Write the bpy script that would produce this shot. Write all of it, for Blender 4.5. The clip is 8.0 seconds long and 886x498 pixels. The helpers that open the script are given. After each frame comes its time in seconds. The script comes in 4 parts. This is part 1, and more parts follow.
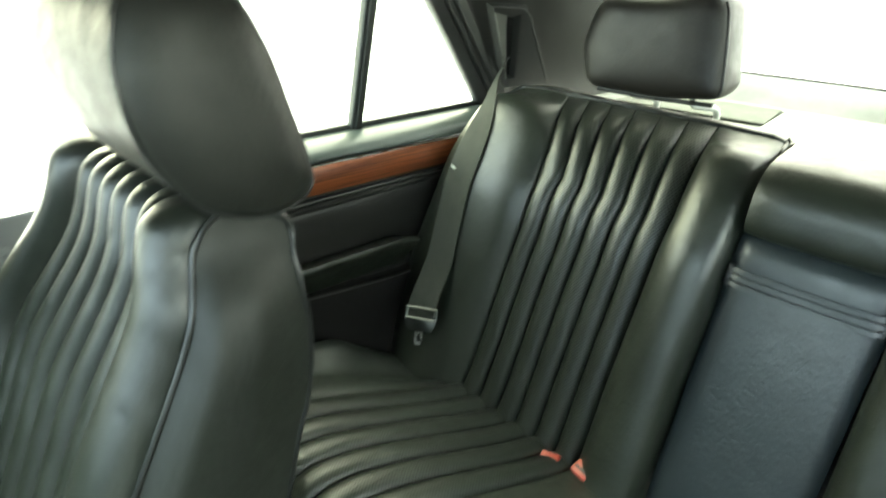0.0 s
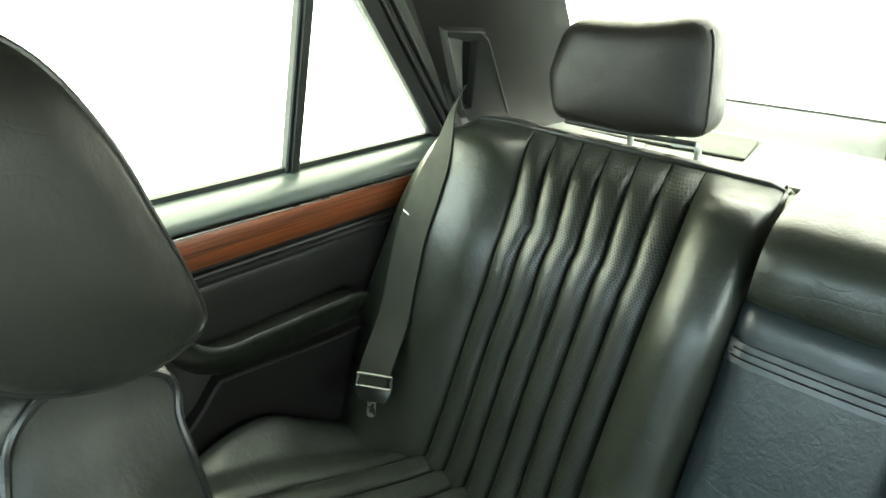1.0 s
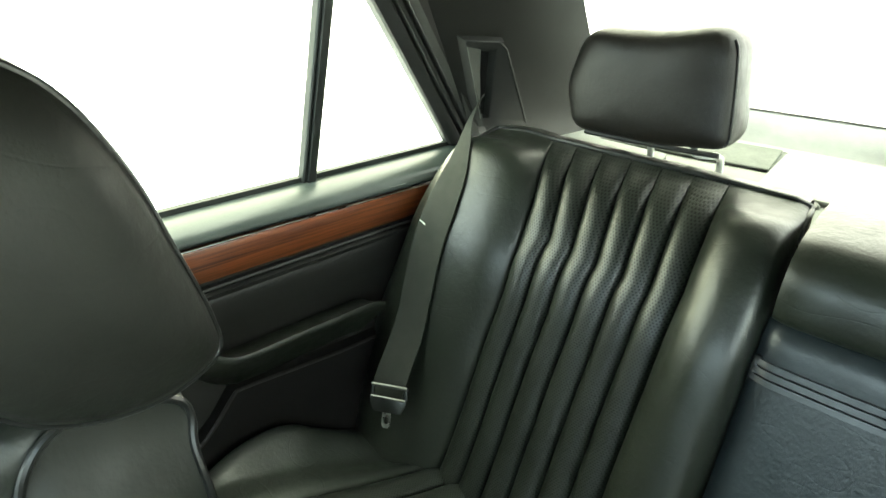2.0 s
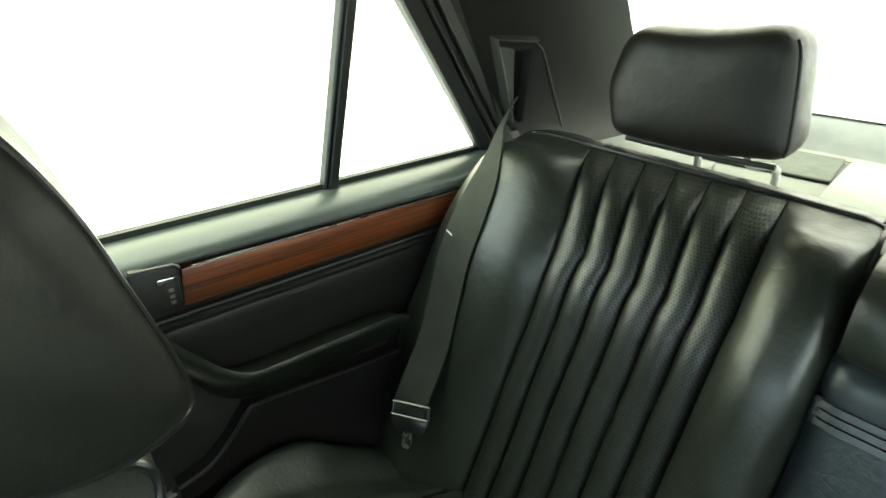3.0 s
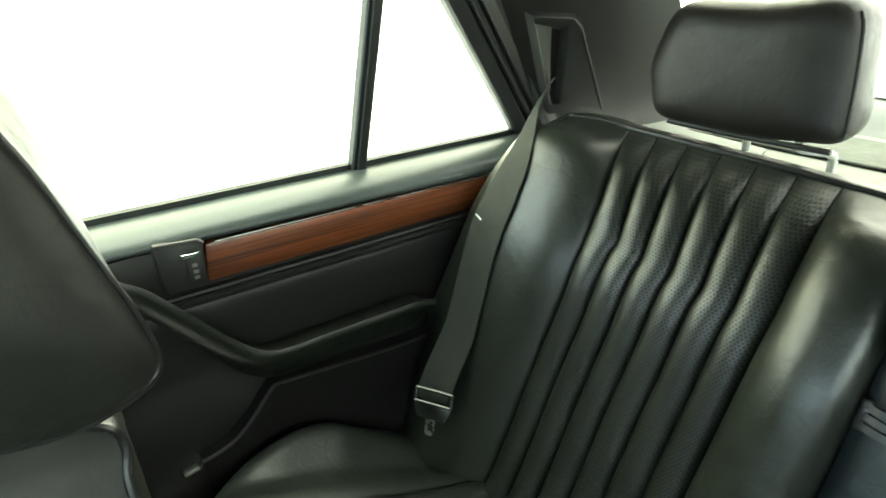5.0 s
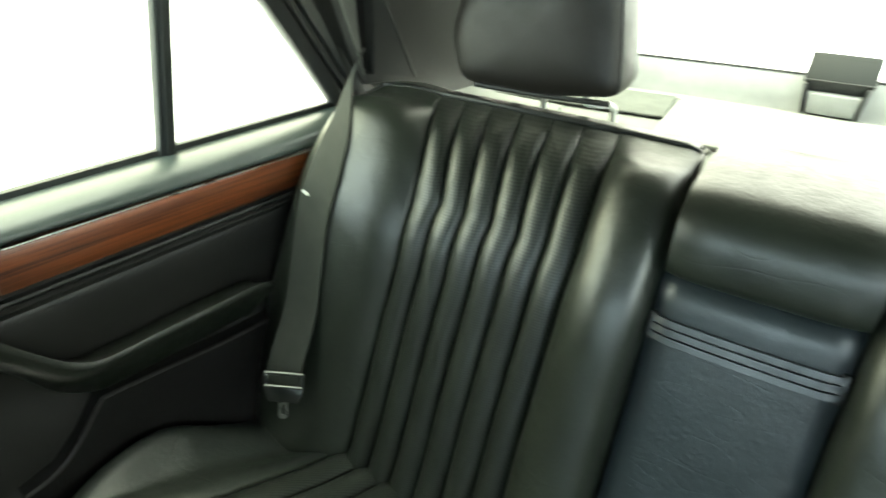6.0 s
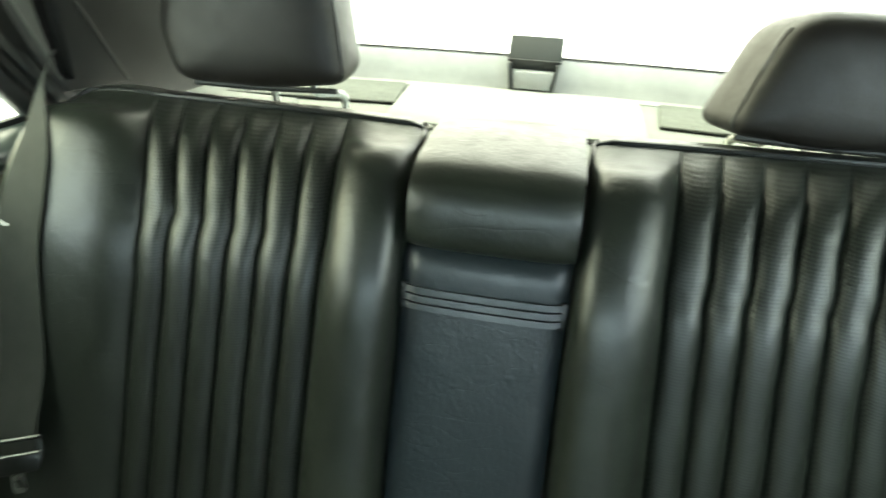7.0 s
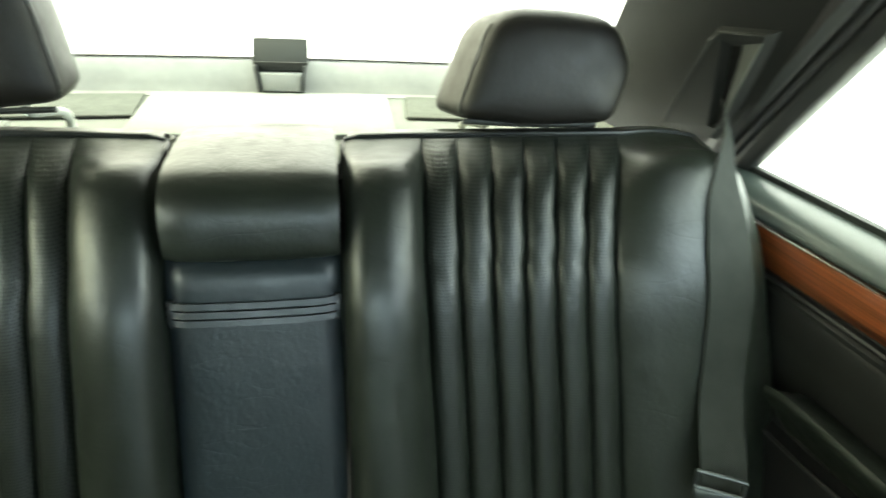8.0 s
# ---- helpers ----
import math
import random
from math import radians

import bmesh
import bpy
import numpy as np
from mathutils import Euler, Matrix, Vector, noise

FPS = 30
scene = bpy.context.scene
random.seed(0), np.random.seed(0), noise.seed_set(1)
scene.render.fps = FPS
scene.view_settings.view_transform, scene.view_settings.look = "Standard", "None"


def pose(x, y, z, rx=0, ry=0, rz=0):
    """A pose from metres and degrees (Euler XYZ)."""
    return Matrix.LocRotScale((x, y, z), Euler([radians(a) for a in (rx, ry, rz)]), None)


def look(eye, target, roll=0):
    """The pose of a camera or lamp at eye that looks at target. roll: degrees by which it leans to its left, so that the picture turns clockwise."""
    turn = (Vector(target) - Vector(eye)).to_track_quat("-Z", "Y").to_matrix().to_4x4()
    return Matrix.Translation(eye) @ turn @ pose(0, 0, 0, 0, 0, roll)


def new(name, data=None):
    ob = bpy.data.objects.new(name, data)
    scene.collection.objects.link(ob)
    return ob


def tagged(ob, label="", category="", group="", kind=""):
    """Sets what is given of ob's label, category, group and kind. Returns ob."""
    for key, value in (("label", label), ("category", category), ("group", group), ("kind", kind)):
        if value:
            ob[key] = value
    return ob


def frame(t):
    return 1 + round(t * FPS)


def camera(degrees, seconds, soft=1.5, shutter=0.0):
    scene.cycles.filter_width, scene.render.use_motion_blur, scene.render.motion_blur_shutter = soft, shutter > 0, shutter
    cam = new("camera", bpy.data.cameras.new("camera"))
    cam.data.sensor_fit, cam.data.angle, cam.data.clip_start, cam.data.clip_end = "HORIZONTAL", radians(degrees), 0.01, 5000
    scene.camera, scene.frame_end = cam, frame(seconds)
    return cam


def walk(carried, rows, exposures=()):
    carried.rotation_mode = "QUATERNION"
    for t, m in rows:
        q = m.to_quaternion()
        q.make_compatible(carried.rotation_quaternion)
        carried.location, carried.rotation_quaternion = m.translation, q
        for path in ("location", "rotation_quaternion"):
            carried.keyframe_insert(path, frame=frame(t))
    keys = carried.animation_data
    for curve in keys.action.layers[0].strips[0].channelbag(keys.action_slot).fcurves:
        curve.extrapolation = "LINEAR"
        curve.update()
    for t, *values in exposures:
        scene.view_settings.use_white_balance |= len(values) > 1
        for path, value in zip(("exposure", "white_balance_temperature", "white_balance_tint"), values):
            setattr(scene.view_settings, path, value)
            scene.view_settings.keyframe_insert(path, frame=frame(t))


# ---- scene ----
cam = camera(74.2, 8.0, shutter=0.5)
PATH = [
    (0, (0.146, -0.811, 1.145), (-0.995, 0.319, 0.331), 0.71),
    (0.5, (0.063, -0.725, 1.185), (-0.985, 0.503, 0.388), 1.38),
    (1, (0.019, -0.682, 1.163), (-1.024, 0.547, 0.363), 1.30),
    (1.5, (0.015, -0.685, 1.173), (-1.046, 0.531, 0.377), 1.15),
    (3, (-0.029, -0.617, 1.169), (-1.181, 0.509, 0.366), 0.51),
    (3.5, (-0.044, -0.598, 1.125), (-1.268, 0.448, 0.319), -0.13),
    (4, (-0.037, -0.593, 1.127), (-1.309, 0.392, 0.319), -0.45),
    (4.2, (-0.035, -0.588, 1.122), (-1.320, 0.379, 0.312), -0.56),
    (5.3, (-0.015, -0.581, 1.150), (-1.191, 0.492, 0.311), 0.12),
    (5.5, (-0.020, -0.581, 1.140), (-1.122, 0.567, 0.298), 0.27),
    (6, (0.008, -0.581, 1.145), (-0.861, 0.721, 0.257), 0.83),
    (6.5, (0.035, -0.599, 1.142), (-0.559, 0.855, 0.263), 1.80),
    (7, (0.060, -0.567, 1.127), (-0.225, 0.986, 0.264), 2.49),
    (7.5, (0.088, -0.569, 1.134), (0.104, 1.014, 0.278), 2.98),
    (8, (0.098, -0.599, 1.139), (0.429, 0.959, 0.300), 3.67),
]
EXPOSURE = [(0.0, 0.35), (0.5, 0.47), (1.5, 0.37), (2.2, 0.1), (3.0, -0.3), (3.5, -0.42), (4.0, -0.22), (4.8, 0.0), (5.5, 0.1), (6.0, 0.2), (6.5, 0.15), (7.0, 0.0), (7.5, -0.08), (8.0, -0.08)]
walk(cam, [(t, look(eye, target, roll)) for t, eye, target, roll in PATH], EXPOSURE)

from mathutils.bvhtree import BVHTree

# ---- light: an evenly bright white studio hall round the car, cooler towards the windscreen ----
world = bpy.data.worlds.new("studio_hall")
scene.world = world
world.use_nodes = True
wn, wl = world.node_tree.nodes, world.node_tree.links
wn.clear()
w_out = wn.new("ShaderNodeOutputWorld")
w_bg = wn.new("ShaderNodeBackground")
w_tc = wn.new("ShaderNodeTexCoord")
w_sep = wn.new("ShaderNodeSeparateXYZ")
w_map = wn.new("ShaderNodeMapRange")
w_ramp = wn.new("ShaderNodeValToRGB")
w_map.inputs["From Min"].default_value, w_map.inputs["From Max"].default_value = -1.0, 1.0
w_ramp.color_ramp.elements[0].color = (0.60, 0.755, 0.88, 1)
w_ramp.color_ramp.elements[1].color = (0.645, 0.63, 0.575, 1)
wl.new(w_tc.outputs["Generated"], w_sep.inputs[0])
wl.new(w_sep.outputs["Y"], w_map.inputs["Value"])
wl.new(w_map.outputs[0], w_ramp.inputs[0])
w_mid = w_ramp.color_ramp.elements.new(0.45)
w_mid.color = (0.97, 1.03, 0.86, 1)
# the lit ceiling of the hall is brighter than its walls
w_high = wn.new("ShaderNodeMapRange")
w_high.inputs["From Min"].default_value, w_high.inputs["From Max"].default_value = -0.05, 0.75
w_high.inputs["To Min"].default_value, w_high.inputs["To Max"].default_value = 11.0, 13.0
wl.new(w_sep.outputs["Z"], w_high.inputs["Value"])
wl.new(w_high.outputs[0], w_bg.inputs["Strength"])
# greenish light on the left of the hall, bluish on the right
w_side = wn.new("ShaderNodeMapRange")
w_side.inputs["From Min"].default_value, w_side.inputs["From Max"].default_value = -0.9, 0.9
w_tint = wn.new("ShaderNodeValToRGB")
w_tint.color_ramp.elements[0].color = (1.16, 1.12, 0.93, 1)
w_tint.color_ramp.elements[1].color = (0.94, 0.985, 1.06, 1)
w_mix = wn.new("ShaderNodeMix")
w_mix.data_type, w_mix.blend_type = "RGBA", "MULTIPLY"
w_mix.inputs["Factor"].default_value = 1.0
wl.new(w_sep.outputs["X"], w_side.inputs["Value"])
wl.new(w_side.outputs[0], w_tint.inputs[0])
wl.new(w_ramp.outputs[0], w_mix.inputs["A"])
wl.new(w_tint.outputs[0], w_mix.inputs["B"])
wl.new(w_mix.outputs["Result"], w_bg.inputs["Color"])
wl.new(w_bg.outputs[0], w_out.inputs[0])


# ---- materials ----
def nodes_of(name):
    m = bpy.data.materials.new(name)
    m.use_nodes = True
    return m, m.node_tree.nodes, m.node_tree.links, m.node_tree.nodes["Principled BSDF"]


def noise_node(n, l, coord, scale, detail=4, rough=0.55, stretch=(1, 1, 1)):
    mp = n.new("ShaderNodeMapping")
    mp.inputs["Scale"].default_value = stretch
    nz = n.new("ShaderNodeTexNoise")
    nz.inputs["Scale"].default_value, nz.inputs["Detail"].default_value, nz.inputs["Roughness"].default_value = scale, detail, rough
    l.new(coord, mp.inputs[0])
    l.new(mp.outputs[0], nz.inputs["Vector"])
    return nz.outputs["Fac"]


def mixed(n, l, fac, a, b, lo=0.3, hi=0.7):
    r = n.new("ShaderNodeValToRGB")
    r.color_ramp.elements[0].position, r.color_ramp.elements[1].position = lo, hi
    r.color_ramp.elements[0].color, r.color_ramp.elements[1].color = (*a, 1), (*b, 1)
    l.new(fac, r.inputs[0])
    return r.outputs[0]


def ranged(n, l, fac, a, b):
    r = n.new("ShaderNodeMapRange")
    r.inputs["From Min"].default_value, r.inputs["From Max"].default_value = 0.3, 0.7
    r.inputs["To Min"].default_value, r.inputs["To Max"].default_value = a, b
    l.new(fac, r.inputs["Value"])
    return r.outputs[0]


def calc(n, l, op, a, b=None):
    m = n.new("ShaderNodeMath")
    m.operation = op
    for i, v in enumerate((a, b)):
        if v is None:
            continue
        if isinstance(v, (int, float)):
            m.inputs[i].default_value = v
        else:
            l.new(v, m.inputs[i])
    return m.outputs[0]


def bumped(n, l, height, strength, distance, under=None):
    b = n.new("ShaderNodeBump")
    b.inputs["Strength"].default_value, b.inputs["Distance"].default_value = strength, distance
    l.new(height, b.inputs["Height"])
    if under is not None:
        l.new(under, b.inputs["Normal"])
    return b.outputs[0]


def surface(name, dark, light, rough, scale=18.0, grain=300.0, grain_depth=0.0006, metal=0.0, coat=0.0, stretch=(1, 1, 1), spec=0.5):
    """Plain stuff with large blotches, fine grain relief and uneven gloss."""
    m, n, l, b = nodes_of(name)
    tc = n.new("ShaderNodeTexCoord").outputs["Object"]
    big = noise_node(n, l, tc, scale, 5, 0.6, stretch)
    fine = noise_node(n, l, tc, grain, 3, 0.5, stretch)
    l.new(mixed(n, l, big, dark, light), b.inputs["Base Color"])
    l.new(ranged(n, l, big, rough - 0.06, rough + 0.07), b.inputs["Roughness"])
    l.new(bumped(n, l, fine, 0.5, grain_depth), b.inputs["Normal"])
    b.inputs["Metallic"].default_value, b.inputs["Coat Weight"].default_value = metal, coat
    b.inputs["Specular IOR Level"].default_value = spec
    return m


def leather(name, dark, light, rough, holes="", crease=0.5, net_scale=13, spec=0.55, gloss=0.0):
    """Old upholstery leather: pebbled grain, creases, worn gloss and, if asked, punched holes in the plane x-z or x-y."""
    m, n, l, b = nodes_of(name)
    tc = n.new("ShaderNodeTexCoord").outputs["Object"]
    big = noise_node(n, l, tc, 9, 5, 0.6)
    mid = noise_node(n, l, tc, 38, 4, 0.6)
    vor = n.new("ShaderNodeTexVoronoi")
    vor.feature = "DISTANCE_TO_EDGE"
    vor.inputs["Scale"].default_value = 900
    l.new(tc, vor.inputs["Vector"])
    grain = vor.outputs["Distance"]
    # fine creases: hairlines where a smooth stretched noise passes its middle, only here and there
    crest = noise_node(n, l, tc, net_scale, 0.0, 0.5, (0.55, 0.8, 1.6))
    line = calc(n, l, "ABSOLUTE", calc(n, l, "SUBTRACT", crest, 0.5))
    line = calc(n, l, "MINIMUM", calc(n, l, "MULTIPLY", line, 55), 1.0)
    patch = calc(n, l, "MULTIPLY", calc(n, l, "SUBTRACT", 1.0, line), ranged(n, l, noise_node(n, l, tc, 7, 2), 0, 1))
    col = mixed(n, l, big, dark, light)
    normal = bumped(n, l, grain, 0.12, 0.0004)
    normal = bumped(n, l, noise_node(n, l, tc, 150, 3, 0.6, (1, 1, 0.6)), 0.42, 0.0012, normal)
    normal = bumped(n, l, mid, 0.26, 0.0028, normal)
    b.inputs["Specular IOR Level"].default_value = spec
    b.inputs["Coat Weight"].default_value = gloss
    b.inputs["Coat Roughness"].default_value = 0.27
    b.inputs["Coat IOR"].default_value = 1.45
    normal = bumped(n, l, calc(n, l, "MULTIPLY", patch, -1), crease * 0.5, 0.0008, normal)
    if holes:
        sep = n.new("ShaderNodeSeparateXYZ")
        l.new(tc, sep.inputs[0])
        pitch = 0.0052
        v = calc(n, l, "DIVIDE", sep.outputs["Z" if holes == "xz" else "Y"], pitch * 0.75)
        row = calc(n, l, "FLOOR", v)
        u = calc(n, l, "ADD", calc(n, l, "DIVIDE", sep.outputs["X"], pitch), calc(n, l, "MULTIPLY", calc(n, l, "MODULO", row, 2.0), 0.5))
        fu = calc(n, l, "SUBTRACT", calc(n, l, "FRACT", u), 0.5)
        fv = calc(n, l, "MULTIPLY", calc(n, l, "SUBTRACT", calc(n, l, "FRACT", v), 0.5), 0.75)
        dist = calc(n, l, "SQRT", calc(n, l, "ADD", calc(n, l, "MULTIPLY", fu, fu), calc(n, l, "MULTIPLY", fv, fv)))
        hole = calc(n, l, "MINIMUM", calc(n, l, "MAXIMUM", calc(n, l, "MULTIPLY", calc(n, l, "SUBTRACT", dist, 0.16), 7.0), 0.0), 1.0)
        normal = bumped(n, l, hole, 0.4, 0.0006, normal)
        l.new(calc(n, l, "ADD", calc(n, l, "MULTIPLY", hole, spec - 0.28), 0.28), b.inputs["Specular IOR Level"])
        mx = n.new("ShaderNodeMix")
        mx.data_type = "RGBA"
        mx.inputs["A"].default_value = (0.004, 0.004, 0.004, 1)
        l.new(hole, mx.inputs["Factor"])
        l.new(col, mx.inputs["B"])
        col = mx.outputs["Result"]
    l.new(col, b.inputs["Base Color"])
    l.new(ranged(n, l, mid, rough - 0.07, rough + 0.08), b.inputs["Roughness"])
    l.new(normal, b.inputs["Normal"])
    l.new(normal, b.inputs["Coat Normal"])
    return m


def zebrano(name):
    m, n, l, b = nodes_of(name)
    tc = n.new("ShaderNodeTexCoord").outputs["Object"]
    broad = noise_node(n, l, tc, 3.0, 6, 0.7, (1, 0.5, 14))
    fine = noise_node(n, l, tc, 9.0, 4, 0.6, (1, 0.5, 60))
    f = calc(n, l, "ADD", calc(n, l, "MULTIPLY", broad, 0.6), calc(n, l, "MULTIPLY", fine, 0.4))
    l.new(mixed(n, l, f, (0.030, 0.0065, 0.0024), (0.24, 0.064, 0.017), 0.38, 0.62), b.inputs["Base Color"])
    b.inputs["Roughness"].default_value = 0.32
    b.inputs["Coat Weight"].default_value = 0.35
    b.inputs["Coat Roughness"].default_value = 0.08
    l.new(bumped(n, l, fine, 0.2, 0.0004), b.inputs["Normal"])
    return m


def webbing(name):
    m, n, l, b = nodes_of(name)
    tc = n.new("ShaderNodeTexCoord").outputs["Object"]
    wv = n.new("ShaderNodeTexWave")
    wv.inputs["Scale"].default_value, wv.inputs["Distortion"].default_value = 160, 0.5
    wv.bands_direction = "DIAGONAL"
    l.new(tc, wv.inputs["Vector"])
    big = noise_node(n, l, tc, 25, 3)
    l.new(mixed(n, l, big, (0.013, 0.0150, 0.0118), (0.022, 0.0245, 0.0195)), b.inputs["Base Color"])
    b.inputs["Roughness"].default_value = 0.78
    b.inputs["Specular IOR Level"].default_value = 0.3
    l.new(bumped(n, l, wv.outputs["Fac"], 0.3, 0.0005), b.inputs["Normal"])
    return m


def pane(name):
    m, n, l, b = nodes_of(name)
    n.remove(b)
    tr, gl, mx = (n.new("ShaderNode" + k) for k in ("BsdfTransparent", "BsdfGlossy", "MixShader"))
    tr.inputs["Color"].default_value = (0.93, 0.97, 0.93, 1)
    gl.inputs["Roughness"].default_value = 0.02
    mx.inputs[0].default_value = 0.05
    l.new(tr.outputs[0], mx.inputs[1])
    l.new(gl.outputs[0], mx.inputs[2])
    l.new(mx.outputs[0], n["Material Output"].inputs["Surface"])
    return m


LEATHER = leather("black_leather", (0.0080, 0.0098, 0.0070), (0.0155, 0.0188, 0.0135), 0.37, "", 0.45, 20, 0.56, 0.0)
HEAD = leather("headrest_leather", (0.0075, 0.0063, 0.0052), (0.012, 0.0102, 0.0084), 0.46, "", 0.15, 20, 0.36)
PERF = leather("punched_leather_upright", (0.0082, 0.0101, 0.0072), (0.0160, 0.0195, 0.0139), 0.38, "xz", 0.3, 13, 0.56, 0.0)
# brighter copy of the black leather: window light on the cushion put into its colour
SEAT_LIT = leather("lit_seat_leather", (0.015, 0.0185, 0.0145), (0.030, 0.036, 0.029), 0.44, "", 0.8, 16, 0.62, 0.22)
# same leather as the upright flutes, base colour lightened to look lit from above
PERF_FLAT = leather("lit_punched_leather_flat", (0.014, 0.0172, 0.0132), (0.026, 0.0315, 0.0250), 0.42, "xy", 0.3, 13, 0.60, 0.15)
# black leather whose blue tint paints in the reflection of the windscreen
ARMREST = leather("blue_lit_armrest_leather", (0.0072, 0.0108, 0.0128), (0.0132, 0.0190, 0.0222), 0.36, "", 0.5, 30, 0.55, 0.0)
PIPING = surface("leather_piping", (0.007, 0.0075, 0.007), (0.012, 0.013, 0.012), 0.34)
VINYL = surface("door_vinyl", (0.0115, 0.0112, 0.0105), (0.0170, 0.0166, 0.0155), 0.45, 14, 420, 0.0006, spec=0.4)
# base colour lifted above the door vinyl to carry the highlight beside the window
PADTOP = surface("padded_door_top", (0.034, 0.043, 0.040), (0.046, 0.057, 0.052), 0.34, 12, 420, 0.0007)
FRONT_HEAD = leather("front_headrest_leather", (0.0085, 0.0090, 0.0074), (0.0165, 0.0174, 0.0142), 0.48, "", 0.35, 20, 0.34)
# seat leather made darker and duller; the shade on the side panel is painted in
SEAT_SIDE = leather("shaded_seat_side", (0.0075, 0.0088, 0.0066), (0.014, 0.0165, 0.0125), 0.50, "", 0.5, 16, 0.38)
WOOD = zebrano("zebrano_veneer")
BELT = webbing("belt_webbing")
TRIM = surface("pillar_vinyl", (0.0105, 0.0110, 0.0098), (0.0160, 0.0165, 0.0148), 0.66, 16, 500, 0.0007, spec=0.35)
TRIM_DARK = surface("dark_plastic", (0.014, 0.014, 0.013), (0.022, 0.022, 0.020), 0.48)
GREY = surface("grey_plastic", (0.155, 0.150, 0.138), (0.205, 0.200, 0.184), 0.5)
RUBBER = surface("window_seal_rubber", (0.010, 0.012, 0.011), (0.018, 0.021, 0.019), 0.6, spec=0.3)
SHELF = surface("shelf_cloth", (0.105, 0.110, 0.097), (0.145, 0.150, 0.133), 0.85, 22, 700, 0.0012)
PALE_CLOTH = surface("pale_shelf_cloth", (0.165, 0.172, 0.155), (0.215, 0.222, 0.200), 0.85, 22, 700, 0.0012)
GRILLE = surface("grille_cloth", (0.045, 0.047, 0.04), (0.085, 0.088, 0.075), 0.85, 60, 500, 0.002)
CHROME = surface("chrome", (0.62, 0.63, 0.62), (0.72, 0.73, 0.71), 0.14, metal=1.0)
STEEL = surface("brushed_steel", (0.42, 0.43, 0.41), (0.52, 0.53, 0.50), 0.30, metal=1.0)
RED = surface("red_button_plastic", (0.30, 0.05, 0.035), (0.38, 0.075, 0.05), 0.45)
# off-white base puts the rear window's light into the headrest posts
IVORY = surface("pale_lit_plastic", (0.50, 0.51, 0.47), (0.60, 0.61, 0.57), 0.35)
WHITE = surface("white_marking", (0.70, 0.70, 0.66), (0.80, 0.80, 0.76), 0.6)
CARPET = surface("black_carpet", (0.0065, 0.0060, 0.0060), (0.0115, 0.0110, 0.0110), 0.95, 40, 600, 0.003, spec=0.15)
PAINT = surface("car_paint", (0.10, 0.11, 0.12), (0.12, 0.13, 0.14), 0.25, 6, 300, 0.0001, coat=1.0)
LINER = surface("roof_cloth", (0.034, 0.034, 0.031), (0.046, 0.046, 0.042), 0.9, 18, 600, 0.001)
# dark grey plastic painted paler, for the light that falls into the belt recess
RECESS = surface("lit_recess_plastic", (0.055, 0.057, 0.050), (0.072, 0.075, 0.066), 0.6)
HALL = surface("white_hall_floor", (0.76, 0.77, 0.75), (0.82, 0.83, 0.81), 0.5, 2, 60, 0.001)
GLASS = pane("window_glass")
LENS = surface("dark_red_lens", (0.05, 0.006, 0.006), (0.08, 0.010, 0.008), 0.2)


# ---- building helpers ----
def thing(name, label, category, base=(0, 0, 0), group="", kind=""):
    e = new(name)
    e.empty_display_size = 0.05
    e.location = base
    return tagged(e, label, category, group, kind)


def root_of(ob):
    m = Vector(ob.location)
    while ob.parent:
        ob = ob.parent
        m = Vector(ob.location)
    return m


def part(name, bm, material, parent=None, label="", smooth=True):
    me = bpy.data.meshes.new(name)
    bmesh.ops.recalc_face_normals(bm, faces=bm.faces)
    bm.to_mesh(me)
    bm.free()
    me.materials.append(material)
    if smooth:
        me.polygons.foreach_set("use_smooth", [True] * len(me.polygons))
        me.set_sharp_from_angle(angle=radians(42))
    ob = new(name, me)
    if parent is not None:
        ob.parent = parent
        ob.matrix_parent_inverse = Matrix.Translation(-root_of(parent)) if parent.parent is None and parent.type == "EMPTY" else Matrix()
    if label:
        ob["label"] = label
    return ob


def sheet(rows, bm=None, closed=False):
    """A mesh through rows of points; closed joins each row's last point with its first."""
    bm = bm or bmesh.new()
    vs = [[bm.verts.new(p) for p in row] for row in rows]
    for a, b in zip(vs, vs[1:]):
        k = len(a)
        for i in range(k if closed else k - 1):
            j = (i + 1) % k
            bm.faces.new((a[i], a[j], b[j], b[i]))
    return bm


def loft(rings, bm=None):
    """Closed rings joined to a solid with both ends shut."""
    bm = sheet(rings, bm, True)
    bm.verts.ensure_lookup_table()
    k, total = len(rings[0]), sum(len(r) for r in rings)
    first = len(bm.verts) - total
    bm.faces.new([bm.verts[first + i] for i in range(k)])
    bm.faces.new([bm.verts[len(bm.verts) - k + i] for i in range(k)])
    return bm


def slab(corners, depth, bevel=0.003, bm=None, seg=2):
    """A plate: the polygon of corners thickened along the vector depth, its edges rounded."""
    out = bmesh.new()
    a = [out.verts.new(c) for c in corners]
    b = [out.verts.new(Vector(c) + Vector(depth)) for c in corners]
    out.faces.new(a), out.faces.new(b[::-1])
    k = len(a)
    for i in range(k):
        out.faces.new((a[i], a[(i + 1) % k], b[(i + 1) % k], b[i]))
    bmesh.ops.recalc_face_normals(out, faces=out.faces)
    if bevel:
        bmesh.ops.bevel(out, geom=out.edges[:], offset=bevel, segments=seg, affect="EDGES", profile=0.5, clamp_overlap=True)
    if bm is None:
        return out
    me = bpy.data.meshes.new("joined")
    out.to_mesh(me)
    out.free()
    bm.from_mesh(me)
    bpy.data.meshes.remove(me)
    return bm


